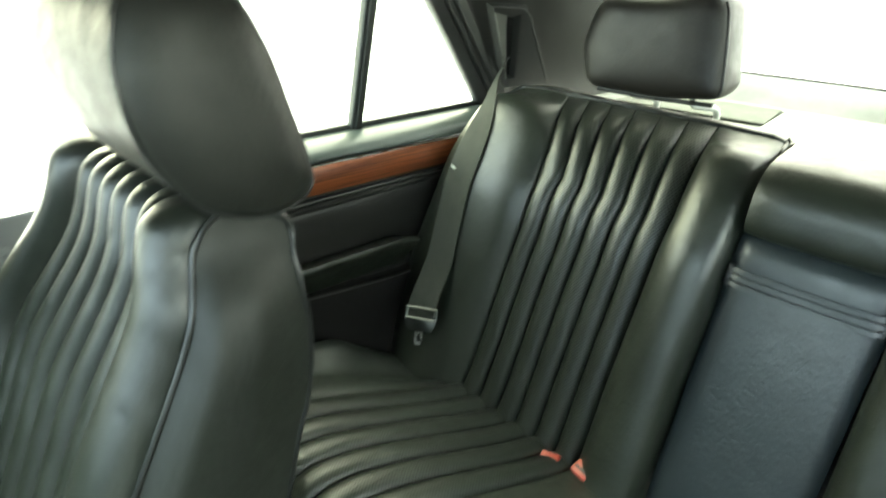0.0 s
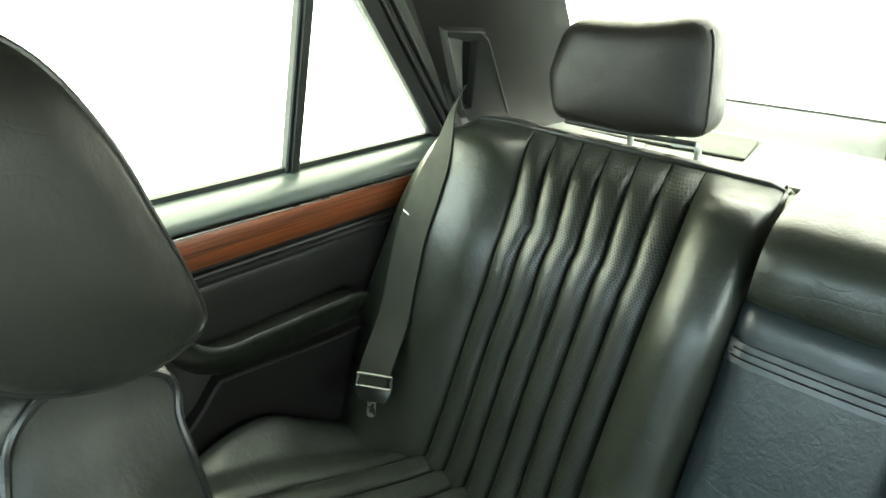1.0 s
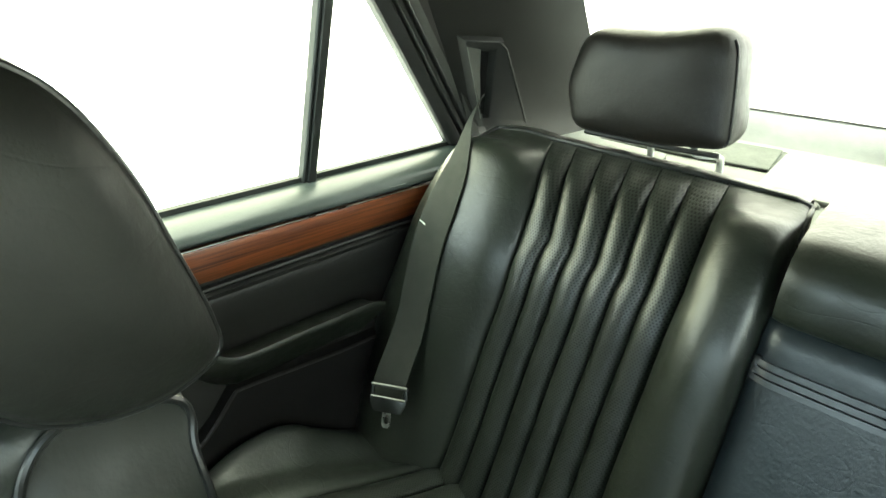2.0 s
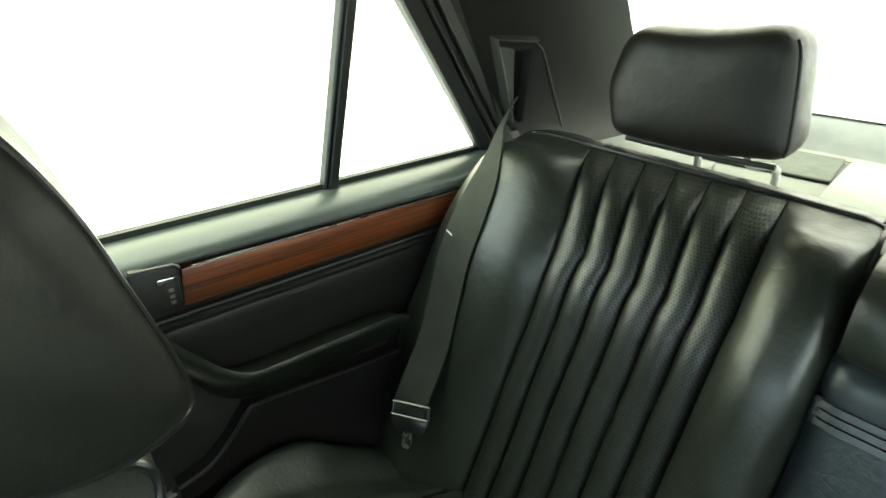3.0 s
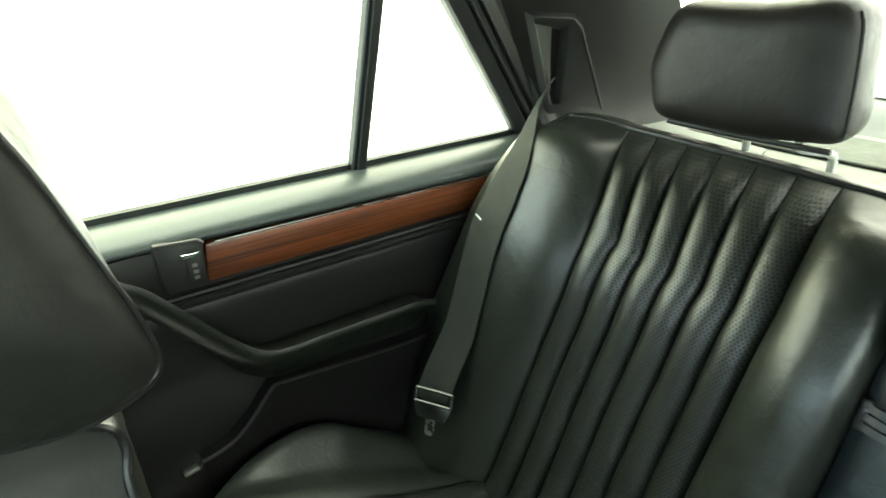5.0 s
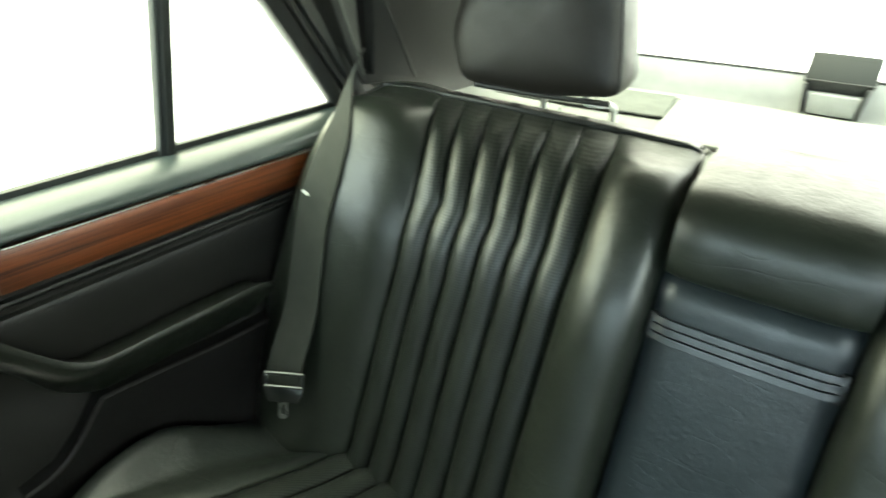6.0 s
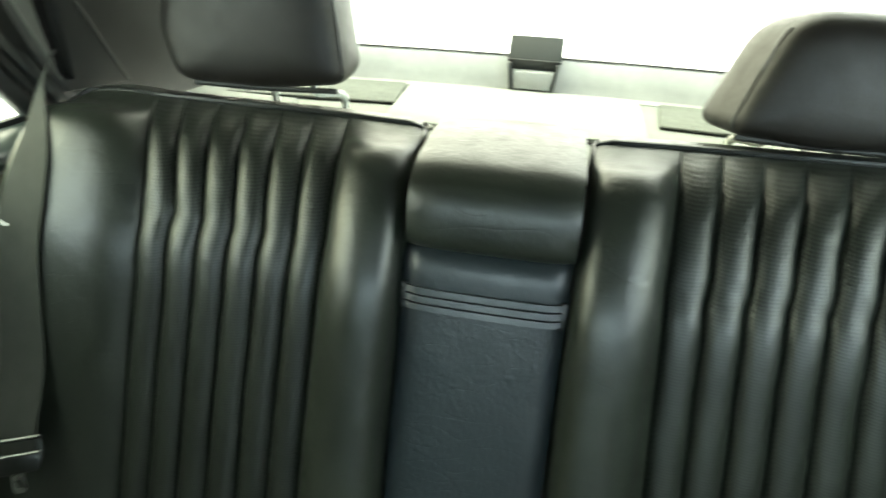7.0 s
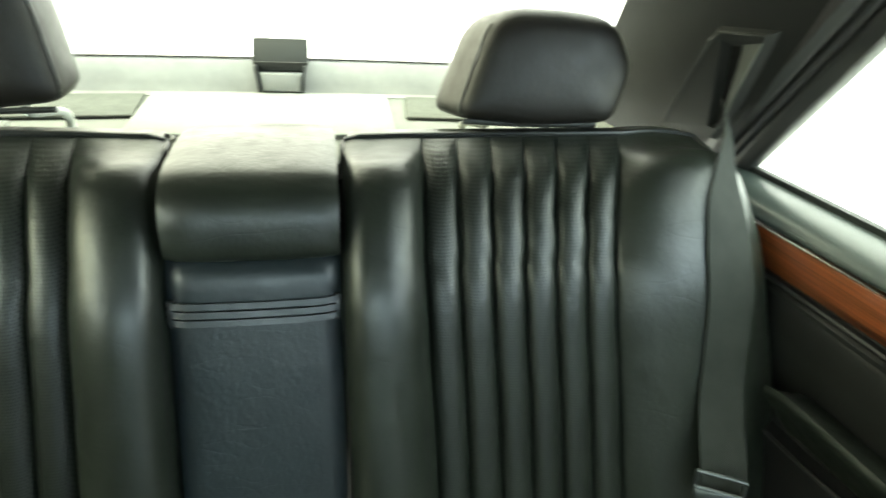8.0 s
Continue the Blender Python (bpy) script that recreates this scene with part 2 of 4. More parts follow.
def block(lo, hi, bevel=0.003, bm=None):
    (x0, y0, z0), (x1, y1, z1) = lo, hi
    return slab([(x0, y0, z0), (x1, y0, z0), (x1, y1, z0), (x0, y1, z0)], (0, 0, z1 - z0), bevel, bm)


def spline(pts, per=8, shut=False):
    """Catmull-Rom through the points."""
    p = [Vector(q) for q in pts]
    k = len(p)
    out = []
    for i in range(k if shut else k - 1):
        a, b, c, d = (p[(i + j) % k] if shut else p[min(max(i + j, 0), k - 1)] for j in (-1, 0, 1, 2))
        for s in range(per):
            t = s / per
            out.append(0.5 * (2 * b + (c - a) * t + (2 * a - 5 * b + 4 * c - d) * t * t + (3 * b - a - 3 * c + d) * t ** 3))
    if not shut:
        out.append(p[-1])
    return out


def tube(path, radius, sides=8, bm=None, shut=False):
    """A round cord along a path."""
    path = [Vector(p) for p in path]
    rings, k = [], len(path)
    for i, p in enumerate(path):
        t = (path[(i + 1) % k] - path[i - 1]) if shut else (path[min(i + 1, k - 1)] - path[max(i - 1, 0)])
        t.normalize()
        side = t.cross(Vector((0.31, 0.11, 0.94))).normalized()
        up = side.cross(t)
        rings.append([p + radius * (math.cos(a) * side + math.sin(a) * up) for a in (2 * math.pi * j / sides for j in range(sides))])
    if shut:
        return sheet(rings + [rings[0]], bm, True)
    return loft(rings, bm)


def ribbon(path, across, thick, bm=None):
    """A flat band along a path; across gives at each point the vector over half its width."""
    rings = []
    for i, (p, a) in enumerate(zip(path, across)):
        p, a = Vector(p), Vector(a)
        t = (Vector(path[min(i + 1, len(path) - 1)]) - Vector(path[max(i - 1, 0)])).normalized()
        nrm = a.cross(t).normalized() * thick / 2
        rings.append([p - a - nrm, p - a * 0.5 - nrm, p + a * 0.5 - nrm, p + a - nrm, p + a + nrm, p + a * 0.5 + nrm, p - a * 0.5 + nrm, p - a + nrm])
    return loft(rings, bm)


def ease(a, b, x):
    t = min(max((x - a) / (b - a), 0), 1)
    return t * t * (3 - 2 * t)


def side(s, x):
    """The x of a thing that lies x metres from the car's middle, on the side s."""
    return s * x


# ---- hall floor and car shell ----
tagged(part("ground", sheet([[(x, y, -0.3) for x in (-60, -3, 3, 60)] for y in (-60, -3, 3, 60)]), HALL), "bright white painted hall floor under the car", "floor", kind="structure")
tagged(part("floor", slab([(-0.80, -2.0, 0.06), (0.74, -2.0, 0.06), (0.74, 0.05, 0.06), (-0.80, 0.05, 0.06)], (0, 0, -0.06), 0.004), CARPET), "black carpeted car floor", "floor", kind="structure")
tagged(part("wall_front", slab([(-0.78, -1.95, 0.06), (0.72, -1.95, 0.06), (0.72, -1.75, 0.86), (-0.78, -1.75, 0.86)], (0, -0.05, 0), 0.004), TRIM_DARK), "black front bulkhead below the windscreen", "bulkhead", kind="structure")
tagged(part("wall_rear", slab([(-0.74, 0.20, 0.06), (0.68, 0.20, 0.06), (0.68, 0.34, 0.80), (-0.74, 0.34, 0.80)], (0, 0.03, 0), 0.004), TRIM_DARK), "black bulkhead behind the rear bench", "bulkhead", kind="structure")
roof_rows = []
for y in (-1.27, -1.1, -0.8, -0.4, 0.0, 0.28):
    h = 1.238 - 0.05 * ((y + 0.4) / 0.7) ** 2
    roof_rows.append([(side(-1 if u < 0 else 1, abs(u) * 0.64), y + (0.06 * (1 - u * u) if y > 0.2 else 0), h - 0.035 * u * u) for u in (-1, -0.75, -0.5, -0.25, 0, 0.25, 0.5, 0.75, 1)])
roof_bm = sheet(roof_rows)
bmesh.ops.solidify(roof_bm, geom=roof_bm.faces[:], thickness=-0.03)
tagged(part("ceiling", roof_bm, LINER), "grey cloth headliner under the roof", "headliner", kind="structure")
for s in (-1, 1):
    word = "left" if s < 0 else "right"
    bm = slab([(side(s, 0.84), -1.9, -0.05), (side(s, 0.84), 0.55, -0.05), (side(s, 0.84), 0.55, 0.80), (side(s, 0.84), -1.9, 0.80)], (side(s, 0.865) - side(s, 0.84), 0, 0), 0.006)
    tagged(part("wall_" + word, bm, PAINT), "painted outer skin of the car's side", "body panel", kind="structure")
    # windscreen pillar and centre pillar
    rail = part("trim", loft([[(side(s, x), y + dy, z) for x, dy in ((0.66, -0.03), (0.66, 0.03), (0.70, 0.03), (0.70, -0.03))] for x0, y, z in ((0, -1.75, 0.86), (0, -1.50, 1.03), (0, -1.24, 1.17))]), TRIM_DARK)
    tagged(rail, "dark windscreen pillar trim", "pillar trim", kind="structure")
    post = part("trim", loft([[(side(s, x - 0.27 * (z - 0.80)), -0.825 + dy - k * 0.03, z) for x, dy in ((0.72, -0.05), (0.72, 0.03), (0.80, 0.03), (0.80, -0.05))] for k, z in ((0, 0.10), (0, 0.82), (0.5, 1.0), (1.3, 1.26))]), TRIM_DARK)
    tagged(post, "dark centre pillar trim between the doors", "pillar trim", kind="structure")
    cant = part("trim", loft([[(side(s, x), y, z + dz) for x, dz in ((0.57, 0.015), (0.57, 0.055), (0.70, 0.055), (0.70, -0.01))] for y, z in ((-1.28, 1.115), (-1.05, 1.150), (-0.6, 1.172), (-0.1, 1.160), (0.10, 1.14))]), TRIM)
    tagged(cant, "grey roof rail trim above the side windows", "roof trim", kind="structure")


# ---- rear bench: backrest halves ----
BACK = spline([(0, y, z) for y, z in ((-0.125, 0.15), (-0.085, 0.27), (-0.030, 0.45), (0.015, 0.60), (0.045, 0.70), (0.070, 0.75), (0.104, 0.80), (0.142, 0.84), (0.180, 0.868), (0.215, 0.886))], 9)
NB = len(BACK) - 1


def back_x(x, z):
    """Place across the bench at height z: the flutes lie between two curved seams, and the bolster's edge spreads downwards."""
    inner = float(np.interp(z, [0.25, 0.40, 0.46, 0.55, 0.63, 0.70, 0.76, 0.82, 0.887], [0.242, 0.238, 0.236, 0.231, 0.226, 0.222, 0.219, 0.222, 0.229]))
    outer = float(np.interp(z, [0.25, 0.32, 0.43, 0.50, 0.57, 0.66, 0.74, 0.80, 0.83, 0.87, 0.887], [0.555, 0.541, 0.528, 0.522, 0.515, 0.503, 0.500, 0.506, 0.516, 0.534, 0.545]))
    edge = float(np.interp(z, [0.25, 0.33, 0.42, 0.52, 0.60, 0.69, 0.76, 0.82, 0.87, 0.887], [0.805, 0.814, 0.818, 0.808, 0.790, 0.770, 0.755, 0.738, 0.716, 0.700]))
    flank = float(np.interp(z, [0.25, 0.50, 0.62, 0.72, 0.81, 0.85, 0.887], [0.114, 0.112, 0.109, 0.108, 0.109, 0.113, 0.117]))
    return float(np.interp(x, [0, 0.117, 0.225, 0.535, 0.762, 0.862], [0, flank, inner, outer, edge, edge + 0.1]))


def recede(x):
    """The outer ends of the bench lie further back than its middle."""
    return float(np.interp(x, [0, 0.117, 0.225, 0.535, 0.66, 0.77], [0, 0, 0.010, 0.020, 0.045, 0.060]))


def back_at(s, x, i, d):
    """A point of the backrest: x from the middle, step i up its curve, d metres proud of it."""
    p = BACK[i]
    t = (BACK[min(i + 1, NB)] - BACK[max(i - 1, 0)]).normalized()
    v = i / NB
    drop = 0.014 * max(0, (x - 0.56) / 0.19) ** 2 * ease(0.55, 1, v)
    drop += 0.007 * max(0, (0.140 - x) / 0.023) ** 2 * ease(0.90, 1, v)
    return Vector((side(s, back_x(x, p.z)), p.y - t.z * d + recede(x), p.z + t.y * d * (1 - 0.9 * ease(0.72, 0.95, v)) - drop))


def crown(i, end=0.09):
    """How full the stuffing is at step i: it runs out into the seam along the top."""
    return 1 - ease(1 - end, 1.0, i / NB)


def bolster(s, section):
    rows = []
    for i in range(NB + 1):
        rows.append([back_at(s, x, i, d if d < 0 else d * crown(i, 0.17)) for x, d in section])
    rows.append([p + Vector((0, 0.03, -0.012)) for p in rows[-1]])
    return sheet(rows)


def seam_shift(s, j, z):
    """How far seam j, counted from the middle of the car, jogs sideways above the pressed crease."""
    if s < 0:
        a, zc = (0.0, 0.0010, 0.0030, 0.0036, 0.0040, 0.0062, 0.0)[j], (0.74, 0.74, 0.752, 0.754, 0.757, 0.762, 0.77)[j]
    else:
        a, zc = (0.0, -0.004, -0.004, -0.0035, -0.0035, -0.003, 0.0)[j], 0.760
    w = 0.034 if z > zc else 0.011
    return -a * math.exp(-((z - zc) / w) ** 2)


def back_flute(s, j):
    x0, x1 = 0.225 + j * 0.0517 + 0.0008, 0.225 + (j + 1) * 0.0517 - 0.0008
    deep = (0.05, 0.08, 0.12, 0.14, 0.28, 0.28)[j] if s < 0 else 0.22
    zk = (0.735, 0.740, 0.745, 0.750, 0.754, 0.758)[j] if s < 0 else 0.752
    rows = []
    for i in range(NB + 1):
        z = BACK[i].z
        a, c = x0 + seam_shift(s, j, z), x1 + seam_shift(s, j + 1, z)
        g = math.exp(-((z - zk) / 0.022) ** 2)
        row = [back_at(s, a, i, -0.035)]
        for k in range(9):
            u = k / 8
            full = (1 - abs(2 * u - 1) ** 2.4) ** 0.75
            press = 1 - deep * g * (0.4 + 0.6 * u)
            row.append(back_at(s, a + (c - a) * u, i, 0.0135 * full * crown(i, 0.11) * press - 0.002))
        row.append(back_at(s, c, i, -0.035))
        rows.append(row)
    rows.append([p + Vector((0, 0.03, -0.012)) for p in rows[-1]])
    return sheet(rows)


INNER = spline([(0.150, -0.14, 0), (0.122, -0.12, 0), (0.1165, -0.07, 0), (0.1165, -0.020, 0), (0.1178, 0.004, 0), (0.1220, 0.020, 0), (0.132, 0.035, 0), (0.150, 0.044, 0), (0.176, 0.046, 0), (0.202, 0.035, 0), (0.219, 0.012, 0), (0.2245, -0.004, 0), (0.226, -0.03, 0)], 4)
OUTER = spline([(0.534, -0.03, 0), (0.536, -0.004, 0), (0.545, 0.010, 0), (0.570, 0.030, 0), (0.605, 0.046, 0), (0.650, 0.058, 0), (0.700, 0.058, 0), (0.738, 0.040, 0), (0.758, 0.0, 0), (0.762, -0.05, 0), (0.762, -0.12, 0)], 4)
BOLSTER_TREE = {}
for s in (-1, 1):
    seat = thing("rear_bench_half", "black leather rear backrest with six punched vertical flutes", "car seat", (side(s, 0.40), 0.0, 0.25), "rear backrest halves")
    part("inner_bolster", bolster(s, [(p.x, p.y) for p in INNER]), LEATHER, seat, "smooth creased black leather bolster")
    outer_bm = bolster(s, [(p.x, p.y) for p in OUTER])
    BOLSTER_TREE[s] = BVHTree.FromBMesh(outer_bm)
    part("outer_bolster", outer_bm, LEATHER, seat, "smooth black leather side bolster")
    for k in range(6):
        part("flute", back_flute(s, k), PERF, seat, "punched leather flute with a pinched crease")
    shell = [[back_at(s, x, i, -0.06) for x in (0.16, 0.3, 0.5, 0.70)] for i in range(0, NB - 13, 6)]
    shell_bm = sheet(shell)
    bmesh.ops.solidify(shell_bm, geom=shell_bm.faces[:], thickness=0.05)
    part("back_shell", shell_bm, TRIM_DARK, seat)
    top = [back_at(s, x, NB, 0.002) for x in [0.123 + 0.01568 * i for i in range(41)]]
    cap = sheet([[p + Vector((0, 0.002, -0.002)) for p in top], [p + Vector((0, 0.03, 0.0)) for p in top], [p + Vector((0, 0.045, -0.008)) for p in top], [p + Vector((0, 0.052, -0.06)) for p in top]])
    part("top_panel", cap, LEATHER, seat)
    cord = [back_at(s, 0.1165, i, -0.006) for i in range(NB - 16, NB - 1)] + [back_at(s, 0.119, NB, -0.004)] + top[1:]
    cord += [back_at(s, 0.757, i, 0.012 - 0.006 * i / NB) for i in range(NB - 1, 8, -2)]
    part("piping", tube(cord, 0.0042), PIPING, seat, "thin leather piping along the seam")

# ---- rear bench: middle pad and folded armrest ----
pad = thing("middle_pad", "black leather pad above the folded armrest", "car seat", (0, 0.1, 0.75))
pad_line = spline([(0, 0.24, 0.776), (0, 0.15, 0.770), (0, 0.104, 0.768), (0, 0.070, 0.772), (0, 0.053, 0.786), (0, 0.052, 0.812), (0, 0.059, 0.843), (0, 0.078, 0.867), (0, 0.118, 0.883), (0, 0.23, 0.891), (0, 0.31, 0.872), (0, 0.315, 0.82)], 6)
rows = []
for u in [-1 + i / 9 for i in range(19)]:
    soft = 0.007 * abs(u) ** 6
    mid = Vector((0, 0.2, 0.80))
    rows.append([Vector((0.1040 * u + 0.002, 0, 0)) + p + (mid - p).normalized() * soft for p in pad_line])
part("cushion", sheet(rows), LEATHER, pad)
for e in (0, -1):
    part("side_panel", sheet([rows[e], [Vector((rows[e][0].x, 0.25, 0.80)).lerp(p, 0.02) for p in rows[e]]]), LEATHER, pad)


rest = thing("folding_armrest", "black leather rear armrest folded up into the backrest, tinted blue as if reflecting the windscreen", "armrest", (0, 0.0, 0.25))
rest_line = spline([(0, 0.22, 0.775), (0, 0.12, 0.780), (0, 0.078, 0.778), (0, 0.0535, 0.760), (0, 0.039, 0.712), (0, 0.020, 0.65), (0, -0.028, 0.50), (0, -0.075, 0.35), (0, -0.10, 0.20)], 8)
rows = []
for u in [-1 + i / 9 for i in range(19)]:
    sink = 0.012 * abs(u) ** 12 + 0.003 * u * u
    rows.append([p + Vector((0.1065 * u, sink * 1.0, -0.2 * sink)) for p in rest_line])
back = [[Vector((sgn * 0.1065, 0.24, 0.45)) for _ in rest_line] for sgn in (-1, 1)]
part("cushion", sheet([back[0]] + rows + [back[1]]), ARMREST, rest, "creased black leather front of the armrest, blue reflection put into its colour")
for zc in (0.7250, 0.7150, 0.7050):
    path, wide = [], []
    for i in range(21):
        u = -1 + i / 10
        path.append((0.1040 * u, 0.0405 + (zc - 0.715) * 0.36 + 0.010 * abs(u) ** 12 + 0.003 * u * u - 0.0040, zc))
        wide.append((0, 0.0016, 0.0036))
    part("pull_strap", ribbon(path, wide, 0.0090), ARMREST, rest, "ridged leather pull strap across the armrest")
for sgn in (-1, 1):
    part("strap_end", slab([(sgn * 0.1005 + e, y, z) for e, y, z in ((-0.0045, 0.036, 0.698), (0.0045, 0.036, 0.698), (0.0045, 0.047, 0.732), (-0.0045, 0.047, 0.732))], (0, 0.012, -0.003), 0.003), PIPING, rest)

# ---- rear bench: cushion ----
SEAT = spline([(0, y, z) for y, z in ((-0.03, 0.20), (-0.055, 0.262), (-0.085, 0.285), (-0.16, 0.308), (-0.25, 0.340), (-0.35, 0.376), (-0.43, 0.398), (-0.49, 0.402), (-0.53, 0.385), (-0.552, 0.34), (-0.556, 0.22), (-0.55, 0.10))], 6)
NS = len(SEAT) - 1


def seat_at(s, x, i, d):
    p = SEAT[i]
    t = (SEAT[min(i + 1, NS)] - SEAT[max(i - 1, 0)]).normalized()
    fan = 0.20 * max(0.0, -0.06 - p.y) * ease(0.0, 0.225, x) * (1 - 0.75 * ease(0.56, 0.76, x))
    across = float(np.interp(x, [0, 0.225, 0.535, 0.745], [0, 0.240, 0.562, 0.780]))
    tuck = 0.128 * ease(0.56, 0.74, x) * ease(-0.25, -0.50, p.y)
    lower = 0.040 * ease(0.54, 0.62, x) + 0.028 * ease(-0.25, -0.50, p.y) * ease(0.56, 0.70, x)
    return Vector((side(s, across + fan), p.y + t.z * d + tuck + recede(x), p.z - t.y * d - lower))


bench = thing("rear_seat_cushion", "black leather rear bench cushion with punched flutes", "car seat", (0, -0.3, 0.06))


def seat_strip(s, section, rear=1.0):
    """A strip of the cushion; rear: how much of its fullness is left at the backrest."""
    return sheet([[seat_at(s, x, i, d * (rear + (1 - rear) * ease(-0.06, -0.34, SEAT[i].y)) if d > 0 else d) for x, d in section] for i in range(NS + 1)])


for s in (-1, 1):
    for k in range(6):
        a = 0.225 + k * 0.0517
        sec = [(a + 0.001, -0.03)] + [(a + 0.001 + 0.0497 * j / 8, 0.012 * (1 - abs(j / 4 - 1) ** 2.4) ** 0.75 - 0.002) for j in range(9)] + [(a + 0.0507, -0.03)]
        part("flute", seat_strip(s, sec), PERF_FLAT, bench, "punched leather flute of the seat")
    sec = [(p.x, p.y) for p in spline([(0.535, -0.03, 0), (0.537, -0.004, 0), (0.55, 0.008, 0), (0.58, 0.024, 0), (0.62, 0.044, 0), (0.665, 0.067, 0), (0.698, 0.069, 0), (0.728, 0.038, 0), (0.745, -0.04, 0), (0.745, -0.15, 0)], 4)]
    part("outer_bolster", seat_strip(s, sec, 0.02), SEAT_LIT, bench, "smooth black leather bolster with fine creases, its colour raised as if lit")
mid_rows = []
for i in range(NS + 1):
    mid_rows.append([seat_at(-1 if x < 0 else 1, abs(x), i, d) for x, d in ((-0.224, -0.03), (-0.223, -0.003), (-0.20, 0.010), (-0.1, 0.014), (0, 0.014), (0.1, 0.014), (0.20, 0.010), (0.223, -0.003), (0.224, -0.03))])
part("middle_section", sheet(mid_rows), SEAT_LIT, bench)
ends = [seat_at(-1 if x < 0 else 1, abs(x), NS - 17, 0.006) for x in [-0.70 + 0.05 * i for i in range(29)]]
part("piping", tube(ends, 0.005), PIPING, bench)
base_bm = block((-0.74, -0.52, 0.06), (0.68, 0.02, 0.24), 0.01)
part("base", base_bm, CARPET, bench)


# ---- rear headrests ----
def rear_headrest(s, corners, y0, lean, flare, label):
    """Corners of its front face in x (from the middle) and z, from the lower inner one round by the upper inner one."""
    head = thing("rear_headrest", label, "headrest", (side(s, 0.40), y0 + 0.04, 0.86), "rear headrests")

    def ring():
        pts = []
        for a, b, c in zip(corners[-1:] + corners[:-1], corners, corners[1:] + corners[:1]):
            a, b, c = Vector((a[0], a[1])), Vector((b[0], b[1])), Vector((c[0], c[1]))
            r = 0.046 if b.y > 0.99 else 0.024
            p, q = b + (a - b).normalized() * r, b + (c - b).normalized() * r
            pts.append([p, b, q])
        out = []
        for k, (p, b, q) in enumerate(pts):
            for j in range(7):
                t = j / 6
                v = (1 - t) ** 2 * p + 2 * t * (1 - t) * b + t * t * q
                out.append(v)
            nxt = pts[(k + 1) % len(pts)][0]
            for j in range(1, 8):
                out.append(q.lerp(nxt, j / 8))
        return [Vector((side(s, v.x), y0 + lean * (v.y - 0.91), v.y)) for v in out]

    out = ring()
    axis = Vector((0, 1, -lean)).normalized()
    mid = sum(out, Vector()) / len(out)
    rings = []
    for wide, tall, d in ((0.02, 0.02, -0.017), (0.35, 0.35, -0.0165), (0.62, 0.62, -0.0145), (0.78, 0.78, -0.011), (0.88, 0.88, -0.006), (0.945, 0.945, 0.001), (0.985, 0.985, 0.012), (1.0 + flare * 0.1, 1.0, 0.026), (1.0 + flare * 0.5, 0.99, 0.045), (0.99 + flare, 0.97, 0.070), (0.97 + flare, 0.93, 0.092), (0.90 + flare, 0.85, 0.110), (0.6, 0.52, 0.120), (0.02, 0.02, 0.121)):
        rings.append([Vector((mid.x + (p.x - mid.x) * wide, mid.y + (p.y - mid.y) * tall, mid.z + (p.z - mid.z) * tall)) + axis * d for p in out])
    body = loft(rings)
    part("cushion", body, HEAD, head, "smooth black leather headrest cushion")
    part("piping", tube([mid + (p - mid) * 0.985 + axis * 0.011 for p in out[3:31]], 0.0024, 6), PIPING, head, "piping down the inner side")
    low = min(p.z for p in out)
    inner, outer = corners[0][0], max(c[0] for c in corners) - 0.02
    rail = [(side(s, inner + 0.012 + (outer - inner - 0.046) * k / 12), y0 + 0.004 + 0.004 * math.sin(k * 0.26), low + 0.005 * (1 - k / 12) + 0.002 - 0.003 * math.sin(math.pi * k / 12)) for k in range(13)]
    part("base_rail", tube(rail, 0.0044, 8), TRIM_DARK, head, "black rail under the cushion")
    for x in (inner + 0.045, outer - 0.115):
        arc = spline([(side(s, x + 0.014), y0 + 0.022, low + 0.006), (side(s, x + 0.010), y0 + 0.030, low - 0.005), (side(s, x - 0.004), y0 + 0.052, low - 0.009), (side(s, x - 0.013), y0 + 0.072, low - 0.014), (side(s, x - 0.016), y0 + 0.082, low - 0.028), (side(s, x - 0.016), y0 + 0.084, low - 0.072)], 5)
        post = part("post", tube(arc, 0.0062, 10), IVORY, head, "bent headrest post, coloured pale for the light from behind")
        part("collar", tube([(side(s, x - 0.016), y0 + 0.084, low - 0.056), (side(s, x - 0.016), y0 + 0.084, low - 0.071)], 0.014, 12), IVORY, post, "pale collar round the post")
    return head


rear_headrest(-1, [(0.262, 0.909), (0.270, 1.000), (0.286, 1.097), (0.41, 1.077), (0.538, 1.076), (0.568, 0.975), (0.546, 0.896), (0.39, 0.893)], 0.288, 0.0, 0.015, "raised black leather rear headrest on bent pale posts")
rear_headrest(1, [(0.288, 0.899), (0.310, 0.970), (0.338, 1.056), (0.43, 1.061), (0.538, 1.050), (0.572, 0.975), (0.548, 0.893), (0.40, 0.887)], 0.262, 0.12, 0.19, "lowered black leather rear headrest close above the backrest")


# ---- rear shelf, rear window, brake lamp ----
def shelf_x(x):
    return side(-1 if x < 0 else 1, abs(x))


shelf = thing("parcel_shelf", "pale grey cloth rear parcel shelf lit by the rear window", "shelf", (0, 0.45, 0.80))
part("panel", slab([(shelf_x(-0.70), 0.20, 0.836), (shelf_x(0.70), 0.20, 0.836), (shelf_x(0.63), 0.62, 0.836), (shelf_x(-0.63), 0.62, 0.836)], (0, 0, -0.02), 0.003), SHELF, shelf)
lip = [(0.615, 0.838), (0.632, 0.842), (0.640, 0.858), (0.650, 0.895), (0.660, 0.905), (0.69, 0.905), (0.69, 0.80), (0.615, 0.80)]
